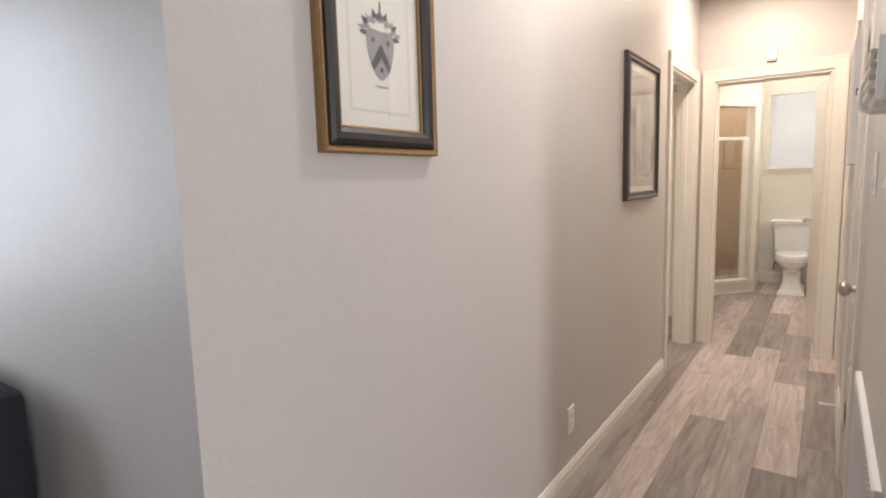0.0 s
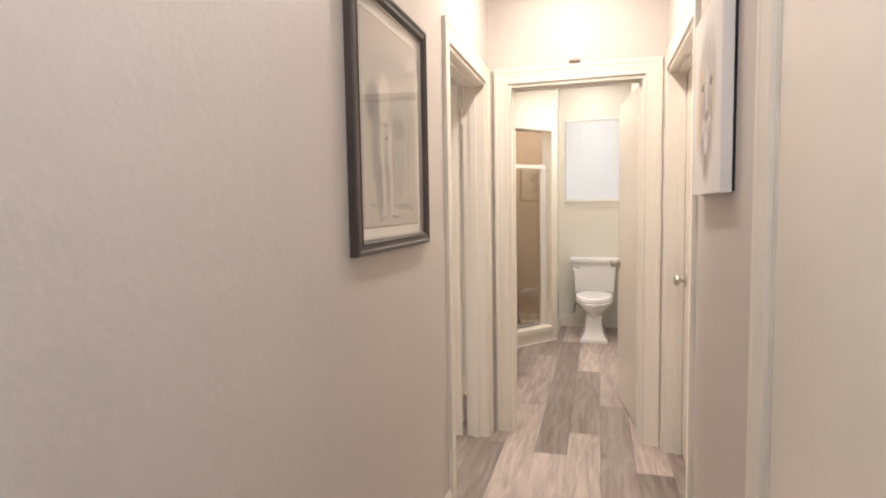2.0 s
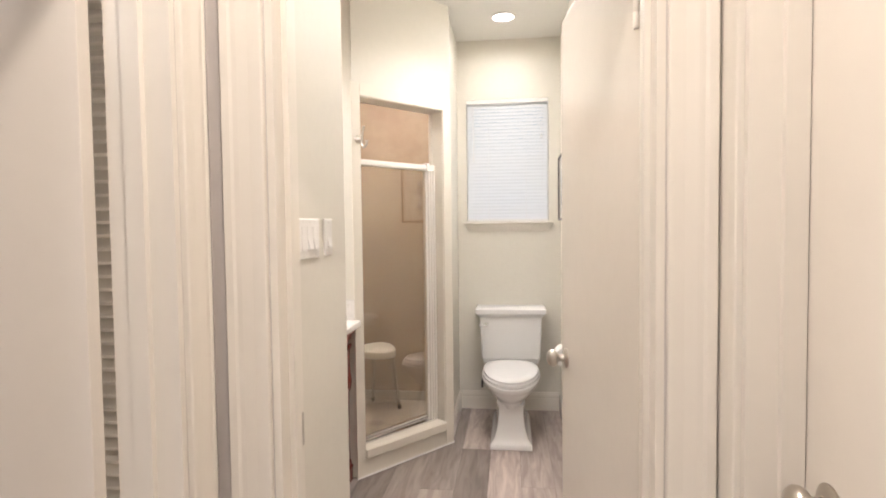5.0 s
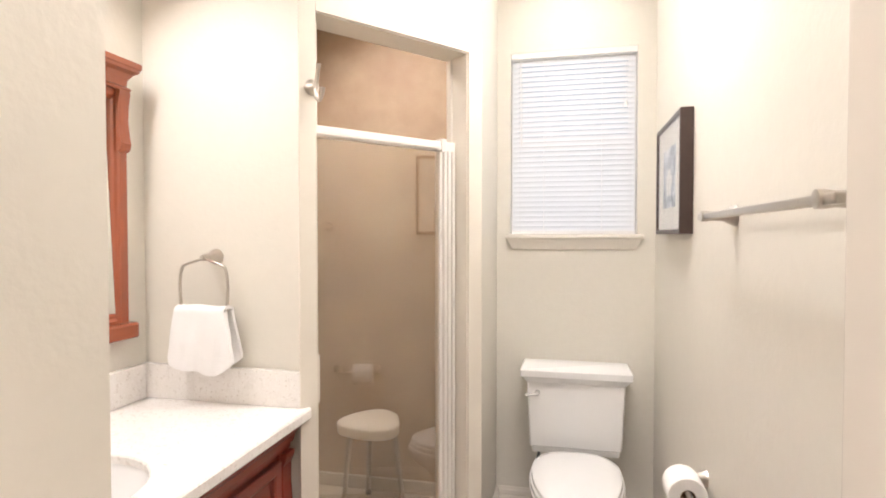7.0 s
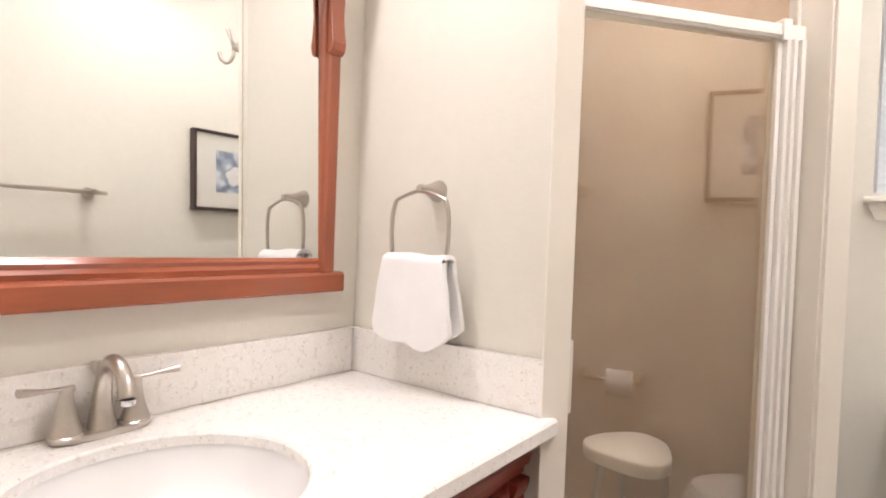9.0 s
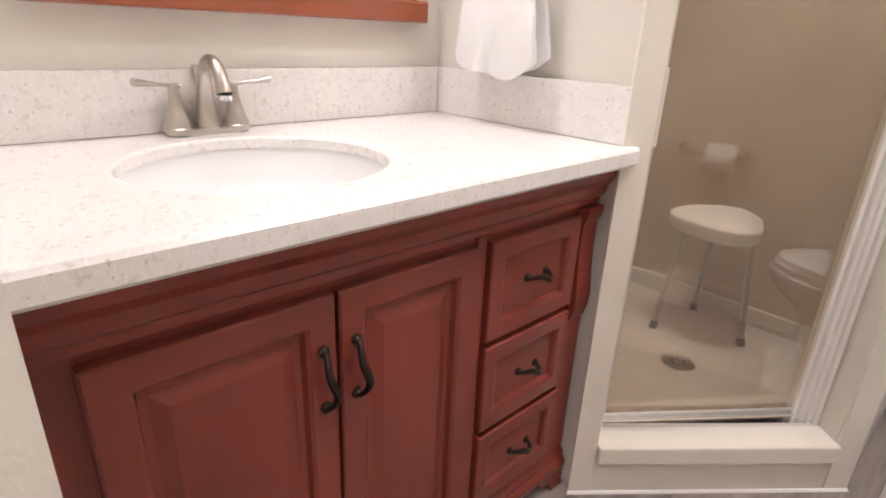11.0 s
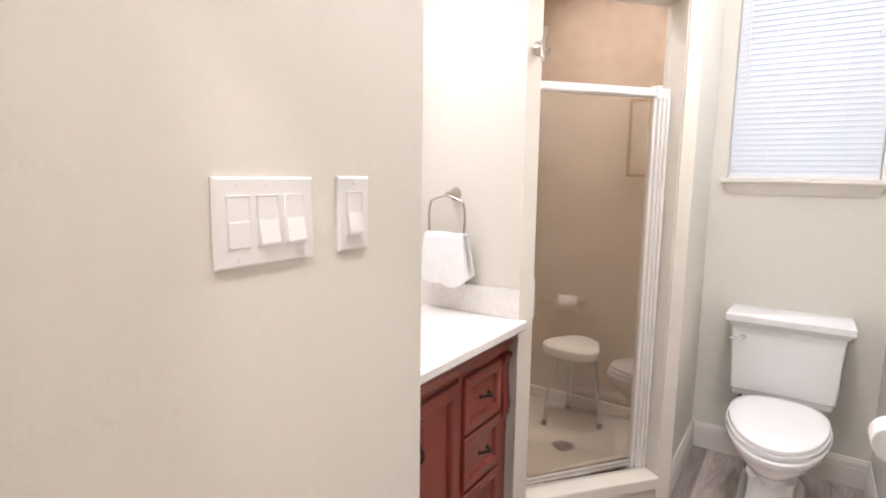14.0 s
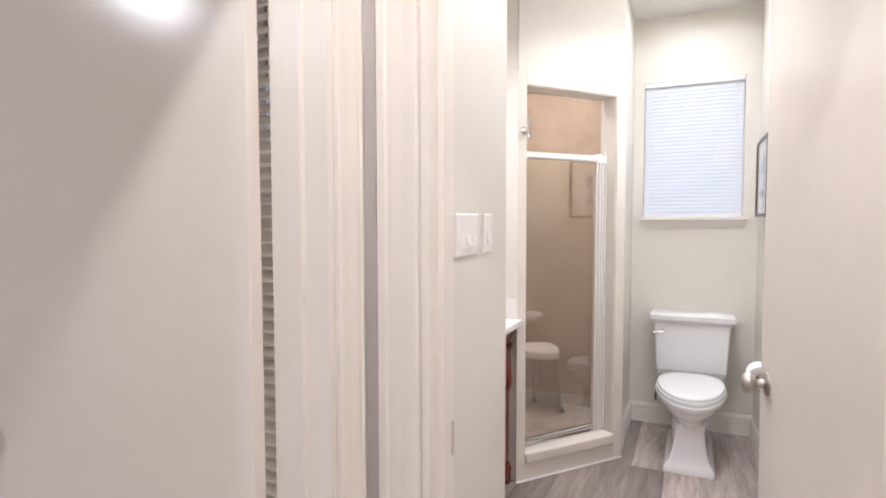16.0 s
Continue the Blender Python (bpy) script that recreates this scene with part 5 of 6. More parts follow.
blob("chevron", [(CU + a, CZ + b) for a, b in ((-0.034, -0.036), (0.0, 0.012), (0.034, -0.036), (0.026, -0.050), (0.0, -0.018), (-0.026, -0.050))], 0.0092, left_wall, M_INK, p1, "dark chevron")
for a, b, r in ((-0.026, 0.018, 0.006), (0.026, 0.018, 0.006), (0.0, -0.046, 0.006)):
    blob("charge", [(CU + a + r * math.cos(k * math.pi / 4), CZ + b + r * math.sin(k * math.pi / 4)) for k in range(8)], 0.0092, left_wall, M_INK, p1)
random.seed(3)
for k in range(16):
    a = math.pi * k / 15
    rr = 0.050 + 0.008 * math.sin(k * 2.3)
    cx, cz = CU + rr * 1.05 * math.cos(a), CZ + 0.030 + rr * 0.75 * math.sin(a)
    blob("leaf", [(cx + 0.013 * math.cos(a + q) * (1.4 if q == 0 else 0.6), cz + 0.011 * math.sin(a + q) * (1.4 if q == 0 else 0.6)) for q in (0, 1.3, 2.6, 3.7, 5.0)], 0.0086 + 0.0001 * (k % 3), left_wall, M_INK if k % 3 == 0 else M_INK2, p1)
blob("crest", [(CU + a, CZ + b) for a, b in ((-0.014, 0.062), (0.0, 0.066), (0.016, 0.062), (0.010, 0.076), (0.004, 0.078), (0.003, 0.104), (-0.002, 0.104), (-0.003, 0.080), (-0.012, 0.076))], 0.0092, left_wall, M_INK, p1)
blob("motto_bar", [(CU + a, CZ + b) for a, b in ((-0.022, -0.082), (0.022, -0.082), (0.022, -0.086), (-0.022, -0.086))], 0.0084, left_wall, M_INK2, p1, "unreadable line of small print")
g = sheet("glass", P0 + 0.05, P1 - 0.05, PZ0 + 0.05, PZ1 - 0.05, 0.0105, 0.012, left_wall, M_PICGLASS, p1)
g.visible_shadow = False

# charcoal drawing in a dark frame
Q0, Q1, QZ0, QZ1 = 2.930, 3.556, 1.236, 1.990
p2 = thing("framed_drawing", "charcoal figure study under glass in a charcoal-grey frame", "picture", (HL, 3.24, QZ0))
frame_sweep("frame", Q0, Q1, QZ0, QZ1, [(0.0, 0.001), (0.0, 0.022), (0.003, 0.027), (0.012, 0.028), (0.016, 0.024), (0.026, 0.024), (0.032, 0.027), (0.038, 0.018), (0.040, 0.010)], left_wall, M_CHARCOAL, p2, "stepped charcoal wood frame")
frame_sweep("slip", Q0 + 0.0395, Q1 - 0.0395, QZ0 + 0.0395, QZ1 - 0.0395, [(0.0, 0.010), (0.002, 0.014), (0.006, 0.012), (0.007, 0.008)], left_wall, mat("silver_slip", (0.5, 0.47, 0.44), 0.35, 0.6), p2)
sheet("mount_board", Q0 + 0.039, Q1 - 0.039, QZ0 + 0.039, QZ1 - 0.039, 0.003, 0.007, left_wall, M_MAT, p2)
frame_sweep("mount_bevel", Q0 + 0.080, Q1 - 0.080, QZ0 + 0.072, QZ1 - 0.080, [(0, 0.0074), (0.002, 0.0080), (0.004, 0.0074)], left_wall, mat("mount_bevel", (0.30, 0.25, 0.19), 0.7), p2)
DU, DV, DW = Q0 + 0.084, QZ0 + 0.076, Q1 - Q0 - 0.168
INKY, MID, SOFTG, PALE = (0.15, 0.14, 0.14), (0.27, 0.25, 0.235), (0.40, 0.37, 0.34), (0.64, 0.605, 0.55)
STUDY = [(DU + u * DW, DV + v, w, h, c, k) for u, v, w, h, c, k in (
    (0.45, 0.33, 0.26, 0.26, SOFTG, 0.8), (0.18, 0.355, 0.062, 0.062, INKY, 0.95), (0.22, 0.22, 0.045, 0.13, MID, 0.85), (0.26, 0.10, 0.034, 0.09, MID, 0.8),
    (0.63, 0.300, 0.070, 0.045, MID, 0.9), (0.62, 0.17, 0.060, 0.10, SOFTG, 0.8), (0.86, 0.32, 0.050, 0.12, SOFTG, 0.8), (0.70, 0.058, 0.085, 0.012, MID, 0.8), (0.60, 0.46, 0.20, 0.06, SOFTG, 0.7),
    (0.36, 0.375, 0.050, 0.090, PALE, 0.95), (0.310, 0.255, 0.030, 0.105, PALE, 0.95), (0.325, 0.115, 0.018, 0.090, PALE, 0.95), (0.318, 0.036, 0.026, 0.012, PALE, 0.95),
    (0.445, 0.235, 0.026, 0.080, PALE, 0.95), (0.468, 0.105, 0.016, 0.090, PALE, 0.95), (0.515, 0.038, 0.036, 0.011, PALE, 0.95),
    (0.388, 0.262, 0.013, 0.011, INKY, 0.95), (0.390, 0.135, 0.010, 0.110, MID, 0.9), (0.268, 0.250, 0.0045, 0.100, INKY, 0.7), (0.352, 0.200, 0.0040, 0.080, MID, 0.8), (0.505, 0.220, 0.0050, 0.075, INKY, 0.6),
    (0.288, 0.110, 0.0045, 0.085, INKY, 0.7), (0.506, 0.100, 0.0045, 0.085, MID, 0.8), (0.315, 0.022, 0.030, 0.0045, INKY, 0.7), (0.535, 0.024, 0.042, 0.0045, INKY, 0.8),
    (0.36, 0.300, 0.035, 0.006, MID, 0.7), (0.40, 0.345, 0.030, 0.004, MID, 0.5), (0.80, 0.190, 0.0050, 0.150, MID, 0.7), (0.90, 0.150, 0.0050, 0.110, MID, 0.7), (0.72, 0.230, 0.0040, 0.060, MID, 0.6),
    (0.86, 0.050, 0.016, 0.006, INKY, 0.8), (0.93, 0.056, 0.014, 0.005, INKY, 0.7), (0.15, 0.060, 0.030, 0.010, SOFTG, 0.8))]
sheet("drawing", Q0 + 0.084, Q1 - 0.084, QZ0 + 0.076, QZ1 - 0.084, 0.0074, 0.0080, left_wall, soft_picture("charcoal_drawing", (0.55, 0.51, 0.45), STUDY, 0.45, 0.010, soft=0.55), p2, "smudged charcoal drawing on cream paper")
g = sheet("glass", Q0 + 0.039, Q1 - 0.039, QZ0 + 0.039, QZ1 - 0.039, 0.0112, 0.013, left_wall, M_PICGLASS, p2)
g.visible_shadow = False

# lion canvas
C0, C1, CZ0, CZ1 = 3.258, 3.700, 1.390, 1.955
p3 = thing("canvas_print", "unframed white canvas with a loose brushed lion's head", "picture", (HR, 3.48, CZ0))
part("canvas", boxes((HR - 0.036, HR - 0.007, C0, C1, CZ0, CZ1), bevel=0.002), M_CANVAS, p3)
# black sheet, edge showing, draws the shadow line between canvas and wall
part("backing_board", boxes((HR - 0.0068, HR - 0.0005, C0 - 0.002, C1 + 0.002, CZ0 + 0.004, CZ1 + 0.002)), M_DARK, p3, "black sheet standing in for the shadow gap behind the canvas")
LU, LZ = 3.475, 1.556
GREY, TAN, DARKER, BARE = (0.42, 0.385, 0.375), (0.80, 0.58, 0.36), (0.20, 0.18, 0.18), (0.80, 0.775, 0.745)
HEAD_STROKES = [(LU + u, LZ + v, w, h, c, k) for u, v, w, h, c, k in (
    (0.0, 0.17, 0.15, 0.18, GREY, 0.7), (0.0, 0.03, 0.13, 0.13, GREY, 0.75), (-0.01, -0.06, 0.060, 0.085, GREY, 0.75),
    (0.125, 0.06, 0.035, 0.10, TAN, 0.75), (0.10, 0.18, 0.05, 0.08, TAN, 0.5), (-0.11, 0.10, 0.05, 0.10, TAN, 0.3),
    (0.0, 0.13, 0.030, 0.10, BARE, 0.7), (0.045, 0.035, 0.045, 0.030, BARE, 0.75), (-0.045, 0.040, 0.045, 0.030, BARE, 0.75),
    (0.065, 0.165, 0.026, 0.016, DARKER, 0.95), (-0.065, 0.165, 0.026, 0.016, DARKER, 0.95), (0.0, 0.070, 0.026, 0.018, DARKER, 0.95),
    (0.0, 0.035, 0.006, 0.022, DARKER, 0.7), (0.050, -0.005, 0.012, 0.045, DARKER, 0.8), (-0.052, 0.0, 0.014, 0.055, DARKER, 0.8), (0.085, 0.02, 0.007, 0.10, DARKER, 0.6), (-0.085, 0.04, 0.007, 0.10, DARKER, 0.6), (0.030, 0.12, 0.005, 0.07, DARKER, 0.6), (-0.030, 0.12, 0.005, 0.07, DARKER, 0.6), (0.0, -0.075, 0.030, 0.045, DARKER, 0.45), (0.0, -0.012, 0.036, 0.036, BARE, 0.95))]
sheet("painting", C0 + 0.002, C1 - 0.002, CZ0 + 0.002, CZ1 - 0.002, 0.0361, 0.0366, right_wall, soft_picture("animal_brush_strokes", (0.82, 0.80, 0.78), HEAD_STROKES, 0.50, 0.010, soft=0.6), p3, "soft grey and tan brush strokes of a lion's head")

# flower picture in the bathroom
F0, F1, FZ0, FZ1 = 7.138, 7.630, 1.416, 1.842
p4 = thing("framed_photo", "blue flower photograph with a wide mount in an espresso frame", "picture", (BRX, 7.35, FZ0))
frame_sweep("frame", F0, F1, FZ0, FZ1, [(0.0, 0.001), (0.0, 0.042), (0.002, 0.044), (0.014, 0.044), (0.016, 0.042), (0.016, 0.034)], bath_wall, M_ESPRESSO, p4)
sheet("mount_board", F0 + 0.018, F1 - 0.018, FZ0 + 0.018, FZ1 - 0.018, 0.028, 0.034, bath_wall, M_MAT, p4)
sheet("photo", F0 + 0.125, F1 - 0.125, FZ0 + 0.10, FZ1 - 0.10, 0.0345, 0.0350, bath_wall, M_FLOWER, p4, "blue grey flower photograph")
FC = ((F0 + F1) / 2, (FZ0 + FZ1) / 2 - 0.02)
for k in range(5):
    a = 2 * math.pi * k / 5 + 0.4
    blob("petal", [(FC[0] + 0.035 * math.cos(a) + 0.032 * math.cos(q), FC[1] + 0.030 * math.sin(a) + 0.026 * math.sin(q)) for q in [j * math.pi / 5 for j in range(10)]], 0.0353 + 0.0002 * k, bath_wall, M_CANVAS, p4, "white petal")
g = sheet("glass", F0 + 0.018, F1 - 0.018, FZ0 + 0.018, FZ1 - 0.018, 0.0385, 0.0405, bath_wall, M_PICGLASS, p4)
g.visible_shadow = False

# ---------------------------------------------------------------- bathroom wall fittings
tb = thing("towel_bar", "brushed nickel towel bar on the wall", "towel bar", (BRX, 6.34, 1.458))
part("bar", boxes((BRX - 0.078, BRX - 0.062, 5.965, 6.72, 1.450, 1.466), bevel=0.003), M_NICKEL, tb)
for y in (6.01, 6.665):
    part("post", lathe([(0, 0), (0.027, 0), (0.026, 0.006), (0.014, 0.03), (0.012, 0.058), (0.014, 0.070), (0.014, 0.082), (0, 0.083)], 16, "-x", (BRX, y, 1.459)), M_NICKEL, tb, smooth=True)
tp = thing("toilet_paper_holder", "brushed nickel toilet paper holder on the wall", "paper holder", (BRX, 6.84, 0.69))
for y in (6.715, 6.925):
    part("post", lathe([(0, 0), (0.026, 0), (0.025, 0.006), (0.012, 0.03), (0.010, 0.06), (0.012, 0.078), (0.009, 0.088), (0, 0.088)], 16, "-x", (BRX, y, 0.680)), M_NICKEL, tp, smooth=True)
part("spindle", tube([(BRX - 0.076, 6.715, 0.680), (BRX - 0.076, 6.925, 0.680)], 0.008), M_NICKEL, tp, smooth=True)
roll = thing("toilet_roll", "white toilet paper roll on the holder", "toilet roll", (BRX - 0.076, 6.855, 0.669))
part("paper", lathe([(0.021, -0.052), (0.052, -0.052), (0.054, -0.050), (0.054, 0.050), (0.052, 0.052), (0.021, 0.052), (0.021, -0.052)], 32, "y", (BRX - 0.076, 6.855, 0.669)), M_PAPER, roll, smooth=True)
part("core", lathe([(0.0195, -0.051), (0.0208, -0.051), (0.0208, 0.051), (0.0195, 0.051), (0.0195, -0.051)], 24, "y", (BRX - 0.076, 6.855, 0.669)), M_CARD, roll, "brown cardboard core", smooth=True)


def switch_plate(name, label, u0, z0, gangs, to_world, category="light switch", first_dimmer=False):
    w, h = 0.070 + 0.0465 * (gangs - 1), 0.117
    uc, zc = u0 + w / 2, z0 + h / 2
    o = Vector(to_world(uc, 0, zc))
    t = thing(name, label, category, tuple(o))
    rows = []
    for a, d in ((0.0, 0.0005), (0.0, 0.004), (0.003, 0.0065)):
        rows.append([to_world(u, d, z) for u, z in ((u0 + a, z0 + a), (u0 + w - a, z0 + a), (u0 + w - a, z0 + h - a), (u0 + a, z0 + h - a))])
    part("plate", loft(rows), M_PLASTIC, t)
    for k in range(gangs):
        c = u0 + 0.035 + 0.0465 * k
        frame_sweep("bezel", c - 0.018, c + 0.018, zc - 0.035, zc + 0.035, [(0.0, 0.0064), (0.0005, 0.0078), (0.002, 0.0074), (0.0022, 0.0064)], to_world, M_PLASTIC, t)
        if first_dimmer and k == 0:
            rk = [(zc - 0.032, 0.0085), (zc + 0.0, 0.0085), (zc + 0.002, 0.0078), (zc + 0.032, 0.0078)]
        else:
            rk = [(zc - 0.032, 0.0135), (zc - 0.028, 0.0135), (zc + 0.002, 0.0075), (zc + 0.032, 0.0070)]
        bm = bmesh.new()
        lo = [[bm.verts.new(to_world(u, 0.006, z)) for u in (c - 0.0155, c + 0.0155)] for z, _ in rk]
        hi = [[bm.verts.new(to_world(u, d, z)) for u in (c - 0.0155, c + 0.0155)] for z, d in rk]
        for a in range(len(rk) - 1):
            bm.faces.new((hi[a][0], hi[a][1], hi[a + 1][1], hi[a + 1][0]))
            for s in (0, 1):
                bm.faces.new((lo[a][s], hi[a][s], hi[a + 1][s], lo[a + 1][s]))
        bm.faces.new((lo[0][0], lo[0][1], hi[0][1], hi[0][0]))
        bm.faces.new((lo[-1][0], hi[-1][0], hi[-1][1], lo[-1][1]))
        part("rocker", bm, M_PLASTIC, t)
        for zz in (zc - 0.0485, zc + 0.0485):
            p = Vector(to_world(c, 0.0064, zz))
            dd = Vector(to_world(c, 1, zz)) - Vector(to_world(c, 0, zz))
            bm = moved(lathe([(0, 0), (0.0032, 0), (0.0028, 0.0009), (0, 0.0011)], 10), Matrix.Translation(p) @ dd.to_track_quat("Z", "Y").to_matrix().to_4x4())
            part("screw", bm, M_PLASTIC, t, smooth=True)
    return t


def switch_wall(u, d, z):
    return (SWX + d, u, z)


switch_plate("triple_light_switch", "white three-gang rocker switch plate on the wall", 5.267, 1.297, 3, switch_wall, first_dimmer=True)
switch_plate("single_light_switch", "white single rocker switch plate on the wall", 5.482, 1.298, 1, switch_wall)
switch_plate("single_light_switch", "white single rocker switch plate beside the closet door", 1.945, 1.292, 1, right_wall)
switch_plate("double_light_switch", "white two-gang switch plate on the hall wall", 1.462, 1.296, 2, right_wall)

# wall outlet
ot = thing("wall_outlet", "white duplex outlet low on the hall wall", "outlet", left_wall(2.228, 0, 0.325))
part("plate", loft([[left_wall(u, d, z) for u, z in ((2.193 + a, 0.267 + a), (2.263 - a, 0.267 + a), (2.263 - a, 0.383 - a), (2.193 + a, 0.383 - a))] for a, d in ((0, 0.0005), (0, 0.004), (0.003, 0.0065))]), M_PLASTIC, ot)
for z in (0.304, 0.346):
    part("socket", boxes((HL + 0.006, HL + 0.009, 2.212, 2.244, z - 0.014, z + 0.014), bevel=0.0012), M_PLASTIC, ot)

# alarm sensor over the bathroom door
sn = thing("alarm_sensor", "small white and grey sensor box above the door casing", "sensor", (-0.213, END0, 2.16))
part("body", boxes((-0.242, -0.180, END0 - 0.030, END0 - 0.0005, 2.181, 2.262), bevel=0.006), M_PLASTIC, sn)
part("lens", boxes((-0.240, -0.182, END0 - 0.034, END0 - 0.002, 2.161, 2.181), bevel=0.004), mat("sensor_lens", (0.42, 0.38, 0.35), 0.4, grain=0.1), sn, "grey lens")

# white wall device and door chime
dv = thing("air_freshener", "rounded white plastic dispenser on the hall wall", "dispenser", (HR, 1.69, 1.49))
out = [(0.0, -0.045), (0.036, -0.045), (0.052, -0.038), (0.060, -0.022), (0.062, 0.016), (0.056, 0.034), (0.043, 0.045), (0.0, 0.045)]
bm = prism([(HR - 0.0005 - a, 1.528 + b * 0.88) for a, b in out], 1.640, 1.735, "y", bevel=0.010)
part("body", bm, M_PLASTIC, dv, smooth=True)
part("button", boxes((HR - 0.065, HR - 0.056, 1.703, 1.719, 1.535, 1.551), bevel=0.003), M_RUBBER, dv, "dark window")
ch = thing("door_chime", "white louvred door chime box on the hall wall", "chime", (HR, 1.40, 1.48))
part("housing", boxes((HR - 0.050, HR - 0.0005, 1.280, 1.500, 1.478, 1.588), bevel=0.006), M_PLASTIC, ch)
for k in range(4):
    part("louvre", boxes((HR - 0.060, HR - 0.049, 1.300, 1.488, 1.492 + k * 0.022, 1.503 + k * 0.022), bevel=0.004), M_PLASTIC, ch)

# return-air grille
gr = thing("return_air_grille", "white slatted return-air grille low on the hall wall", "grille", (HR, 1.8, 0.15))
frame_sweep("frame", 1.30, 2.050, 0.150, 0.772, [(0, 0.0005), (0.0, 0.012), (0.004, 0.016), (0.026, 0.012), (0.030, 0.004)], right_wall, M_PLASTIC, gr)
for k in range(26):
    u = 1.338 + k * 0.027
    part("slat", moved(boxes((-0.0012, 0.0012, -0.010, 0.010, 0.182, 0.740)), Matrix.Translation((HR - 0.009, u, 0)) @ pose(0, 0, 0, 0, 0, 60)), M_PLASTIC, gr)

# spring door stop
ds = thing("door_stop", "white rubber-tipped door stop on the baseboard", "door stop", (HR - 0.015, 3.6, 0.095))
part("spring", lathe([(0, 0)] + [(0.0065 + 0.0012 * (k % 2), 0.003 * k) for k in range(22)] + [(0, 0.064)], 10, "-x", (HR - 0.015, 3.6, 0.095)), M_PLASTIC, ds, smooth=True)
part("tip", lathe([(0, 0.062), (0.008, 0.062), (0.009, 0.070), (0.007, 0.078), (0, 0.079)], 12, "-x", (HR - 0.015, 3.6, 0.095)), M_PLASTIC, ds, smooth=True)

# ---------------------------------------------------------------- ceiling lights


def can_light(x, y, z, label, group):
    t = thing("recessed_light", label, "ceiling light", (x, y, z), group)
    part("trim_ring", lathe([(0.066, -0.001), (0.095, -0.001), (0.096, -0.006), (0.090, -0.010), (0.070, -0.008), (0.066, -0.001)], 32, "z", (x, y, z)), M_PLASTIC, t, smooth=True)
    part("lens", lathe([(0.0, -0.003), (0.066, -0.003), (0.066, -0.001), (0, -0.001)], 32, "z", (x, y, z)), M_LAMP, t, "glowing lens", smooth=True)


can_light(-0.18, 1.95, CEIL, "lit round recessed downlight in the hall ceiling", "hall downlights")
can_light(-0.23, 4.2, CEIL, "lit round recessed downlight in the hall ceiling", "hall downlights")
can_light(-0.154, 7.49, CEIL, "lit round recessed downlight near the window", "bathroom downlights")
# made-up fitting for the fill just inside the door
can_light(-0.27, 5.42, CEIL, "added round downlight, unseen, inside the bathroom door", "bathroom downlights")
# made-up fitting for the added shower fill
can_light(-1.0, 7.4, 2.70, "added round downlight, unseen, in the shower ceiling", "bathroom downlights")
can_light(-2.6, 2.7, CEIL, "lit round recessed downlight in the bedroom", "bedroom downlights")
fl = thing("flush_light", "square frosted glass flush ceiling light in a nickel pan", "ceiling light", (-0.150, 6.79, CEIL))
part("pan", boxes((-0.265, -0.035, 6.675, 6.905, CEIL - 0.030, CEIL - 0.0005), bevel=0.004), M_NICKEL, fl)
part("shade", boxes((-0.280, -0.020, 6.660, 6.920, CEIL - 0.105, CEIL - 0.0305), bevel=0.012), M_DIFF, fl, "glowing frosted glass shade")

# ---------------------------------------------------------------- louvred door behind the bedroom door
lv = thing("louvred_door", "cream louvred closet door behind the open bedroom door", "louvre door", (-1.3, 4.9, 0))
LX0, LX1, LY = -1.66, -0.90, 4.885
part("stile", boxes((LX0, LX0 + 0.05, LY, LY + 0.03, 0.01, 2.03), bevel=0.002), M_TRIM, lv)
part("stile", boxes((LX1 - 0.05, LX1, LY, LY + 0.03, 0.01, 2.03), bevel=0.002), M_TRIM, lv)
part("rail", boxes((LX0 + 0.05, LX1 - 0.05, LY, LY + 0.03, 0.01, 0.16)), M_TRIM, lv)
part("rail", boxes((LX0 + 0.05, LX1 - 0.05, LY, LY + 0.03, 1.93, 2.03)), M_TRIM, lv)
_b = moved(boxes((LX0 + 0.05, LX1 - 0.05, -0.017, 0.017, -0.003, 0.003)), Matrix())
for v in _b.verts:
    v.co.z += v.co.y * 0.75
_m = bpy.data.meshes.new("slat")
_b.to_mesh(_m)
_b.free()
_m.materials.append(M_TRIM)
for k in range(61):
    ob = new("slat", _m)
    ob.location = (0, LY + 0.015, 0.178 + k * 0.0288)
    ob.parent = lv
    ob.matrix_parent_inverse = lv.matrix_world.inverted()

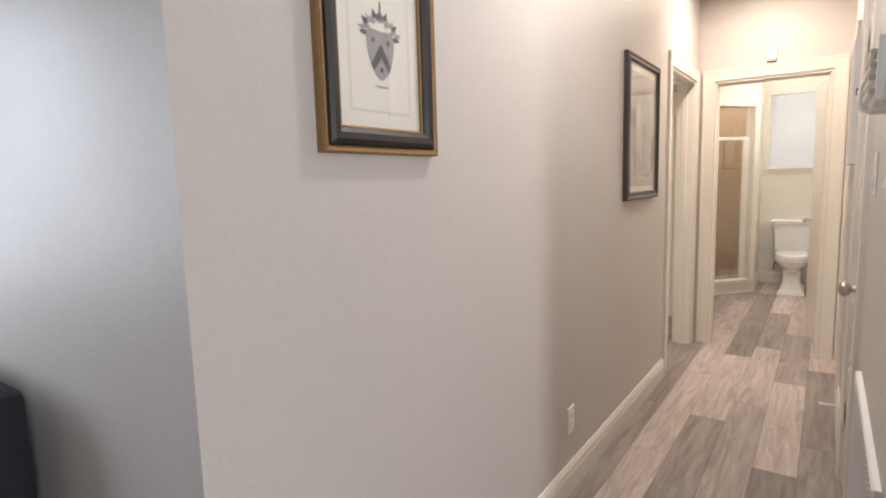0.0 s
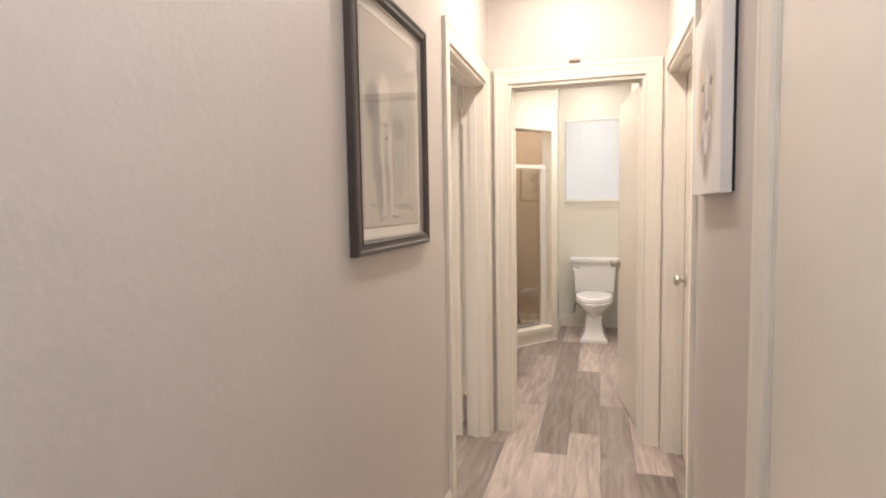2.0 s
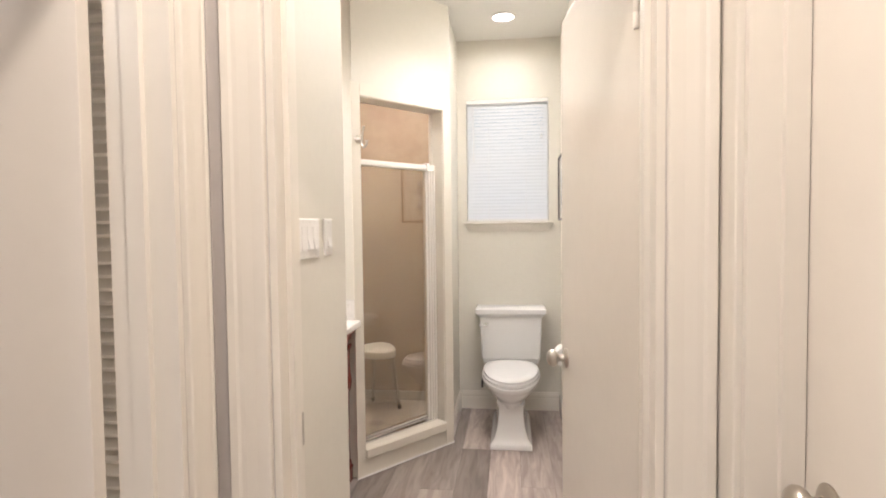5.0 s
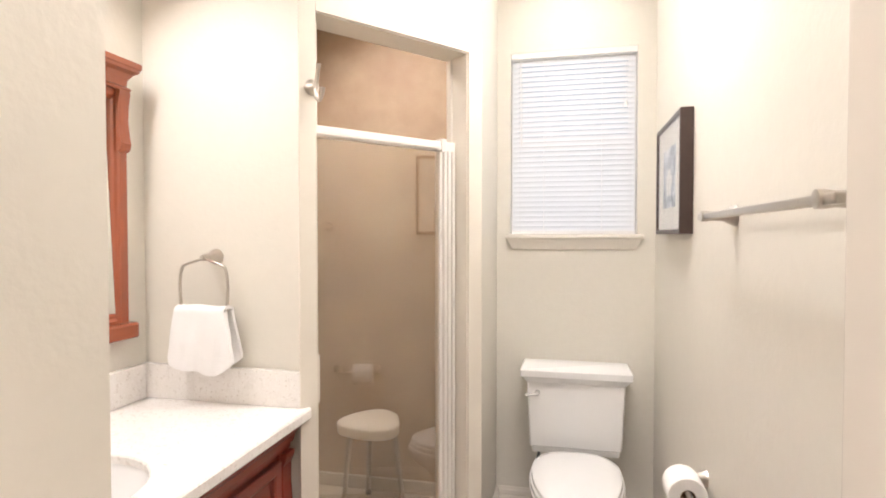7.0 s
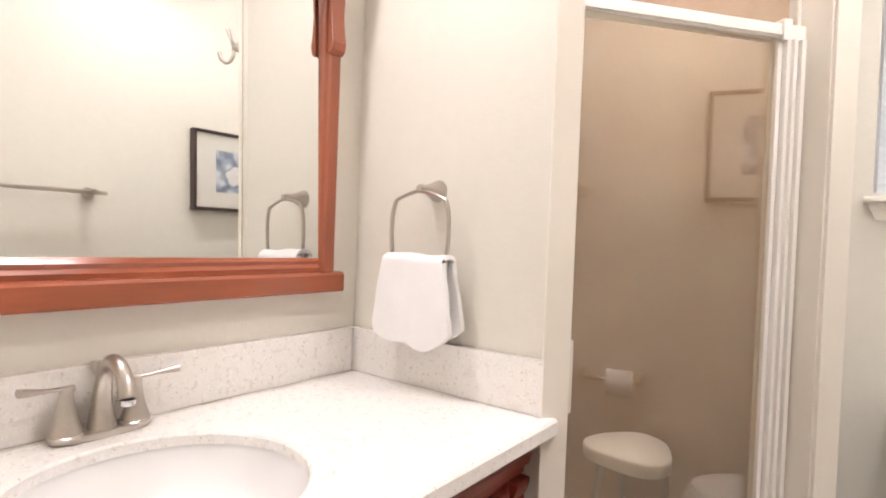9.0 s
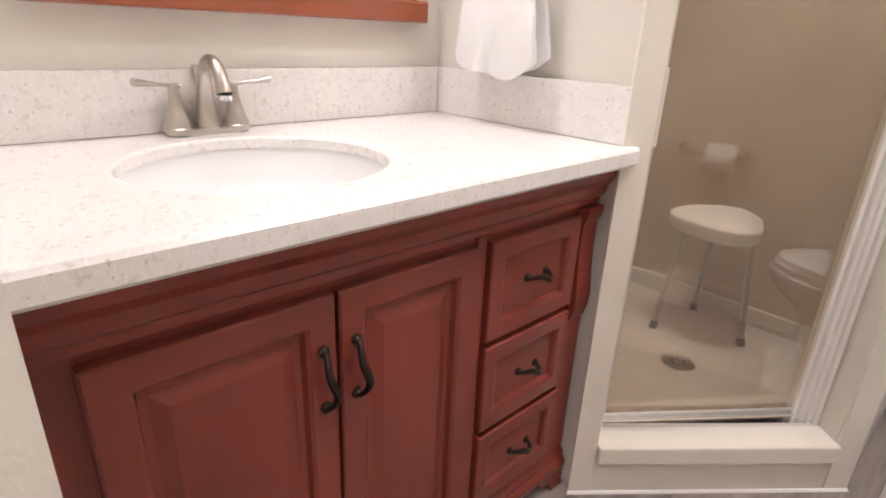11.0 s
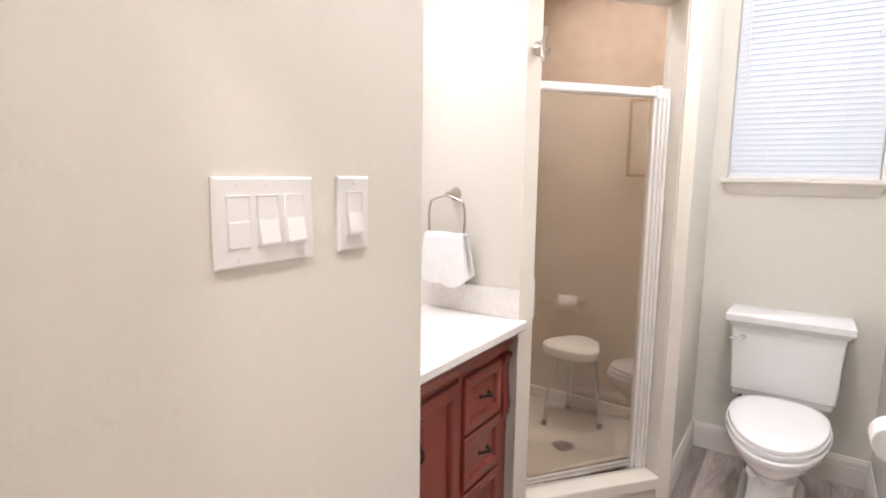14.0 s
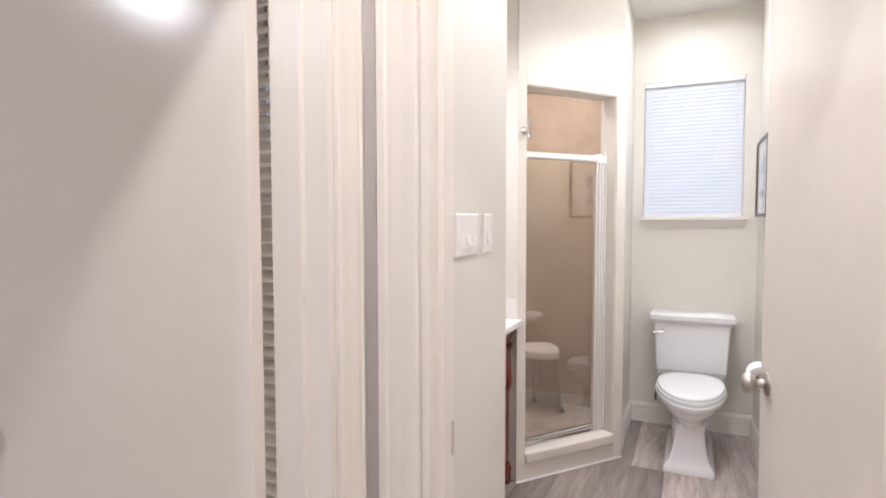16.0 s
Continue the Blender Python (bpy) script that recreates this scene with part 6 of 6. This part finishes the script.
# dark chair at the start of the walk
ac = thing("armchair", "black upholstered chair against the pale wall", "chair", (-1.57, 0.2, 0))
part("back", boxes((-1.86, -1.285, 0.40, 0.50, 0.34, 0.925), bevel=0.03), M_DARK, ac, smooth=True)
part("seat", boxes((-1.84, -1.31, -0.08, 0.40, 0.30, 0.46), bevel=0.03), M_DARK, ac, smooth=True)
for x in (-1.83, -1.36):
    for y, h in ((-0.05, 0.31), (0.43, 0.35)):
        part("leg", boxes((x, x + 0.04, y - 0.02, y + 0.02, 0.0, h)), M_DARK, ac)

# ---------------------------------------------------------------- floor planks
PW, PL, X0 = 0.1775, 1.28, 0.112
random.seed(7)
_floor = bpy.data.objects["floor"]
_bm = boxes((0.0006, PW - 0.0006, 0.0006, PL - 0.0006, -0.004, 0.0), bevel=0.0009)
_plank = bpy.data.meshes.new("plank")
_bm.to_mesh(_plank)
_bm.free()
_plank.materials.append(M_PLANK)
STARTS = {-3: 2.78, -2: 3.32, -1: 3.63, 0: 2.85, 1: 3.2, -4: 3.4}
HALL_X = X0 - 5 * PW - 0.001


def lay(x, y0, y1):
    ob = new("plank", _plank)
    ob.location, ob.scale = (x, y0, 0), (1, (y1 - y0) / PL, 1)
    ob.parent = _floor


for col in range(-7, 2):
    x = X0 + col * PW - PW
    s = STARTS.get(col, 2.2 + random.random() * PL) - 3 * PL
    lo, hi = (0.0 if x > HALL_X else 4.9), BACKY
    k = 0
    while s + k * PL < hi:
        y0, y1 = max(lo, s + k * PL), min(hi, s + (k + 1) * PL)
        k += 1
        if y1 - y0 > 0.02:
            lay(x, y0, y1)
for y0, y1 in ((RD0, RD0 + 0.36), (RD0 + 0.36, RD1)):
    lay(X0 + PW, y0, y1)                 # in the recess of the closed door
# the rooms off the walk
_bm = bmesh.new()
for c in range(-25, 19):
    x = X0 + c * PW
    for lo, hi in ((-4.0, (0.0 if x < X0 + 0.01 else HALL_Y0) if x > HALL_X else LEFT_CORNER), (0.8, 4.88)):
        if (lo > 0 and x > HALL_X) or (lo < 0 and not -2.85 < x < 3.15):
            continue
        y = lo - (c * 0.37 % 1) * PL
        while y < hi:
            y0, y1 = max(y, lo), min(y + PL, hi)
            if y1 - y0 > 0.02:
                box(_bm, x + 0.0006, x + PW - 0.0006, y0 + 0.0006, y1 - 0.0006, -0.004, 0.0)
            y += PL
tagged(part("plank_field", _bm, M_PLANK, _floor), kind="stuff")
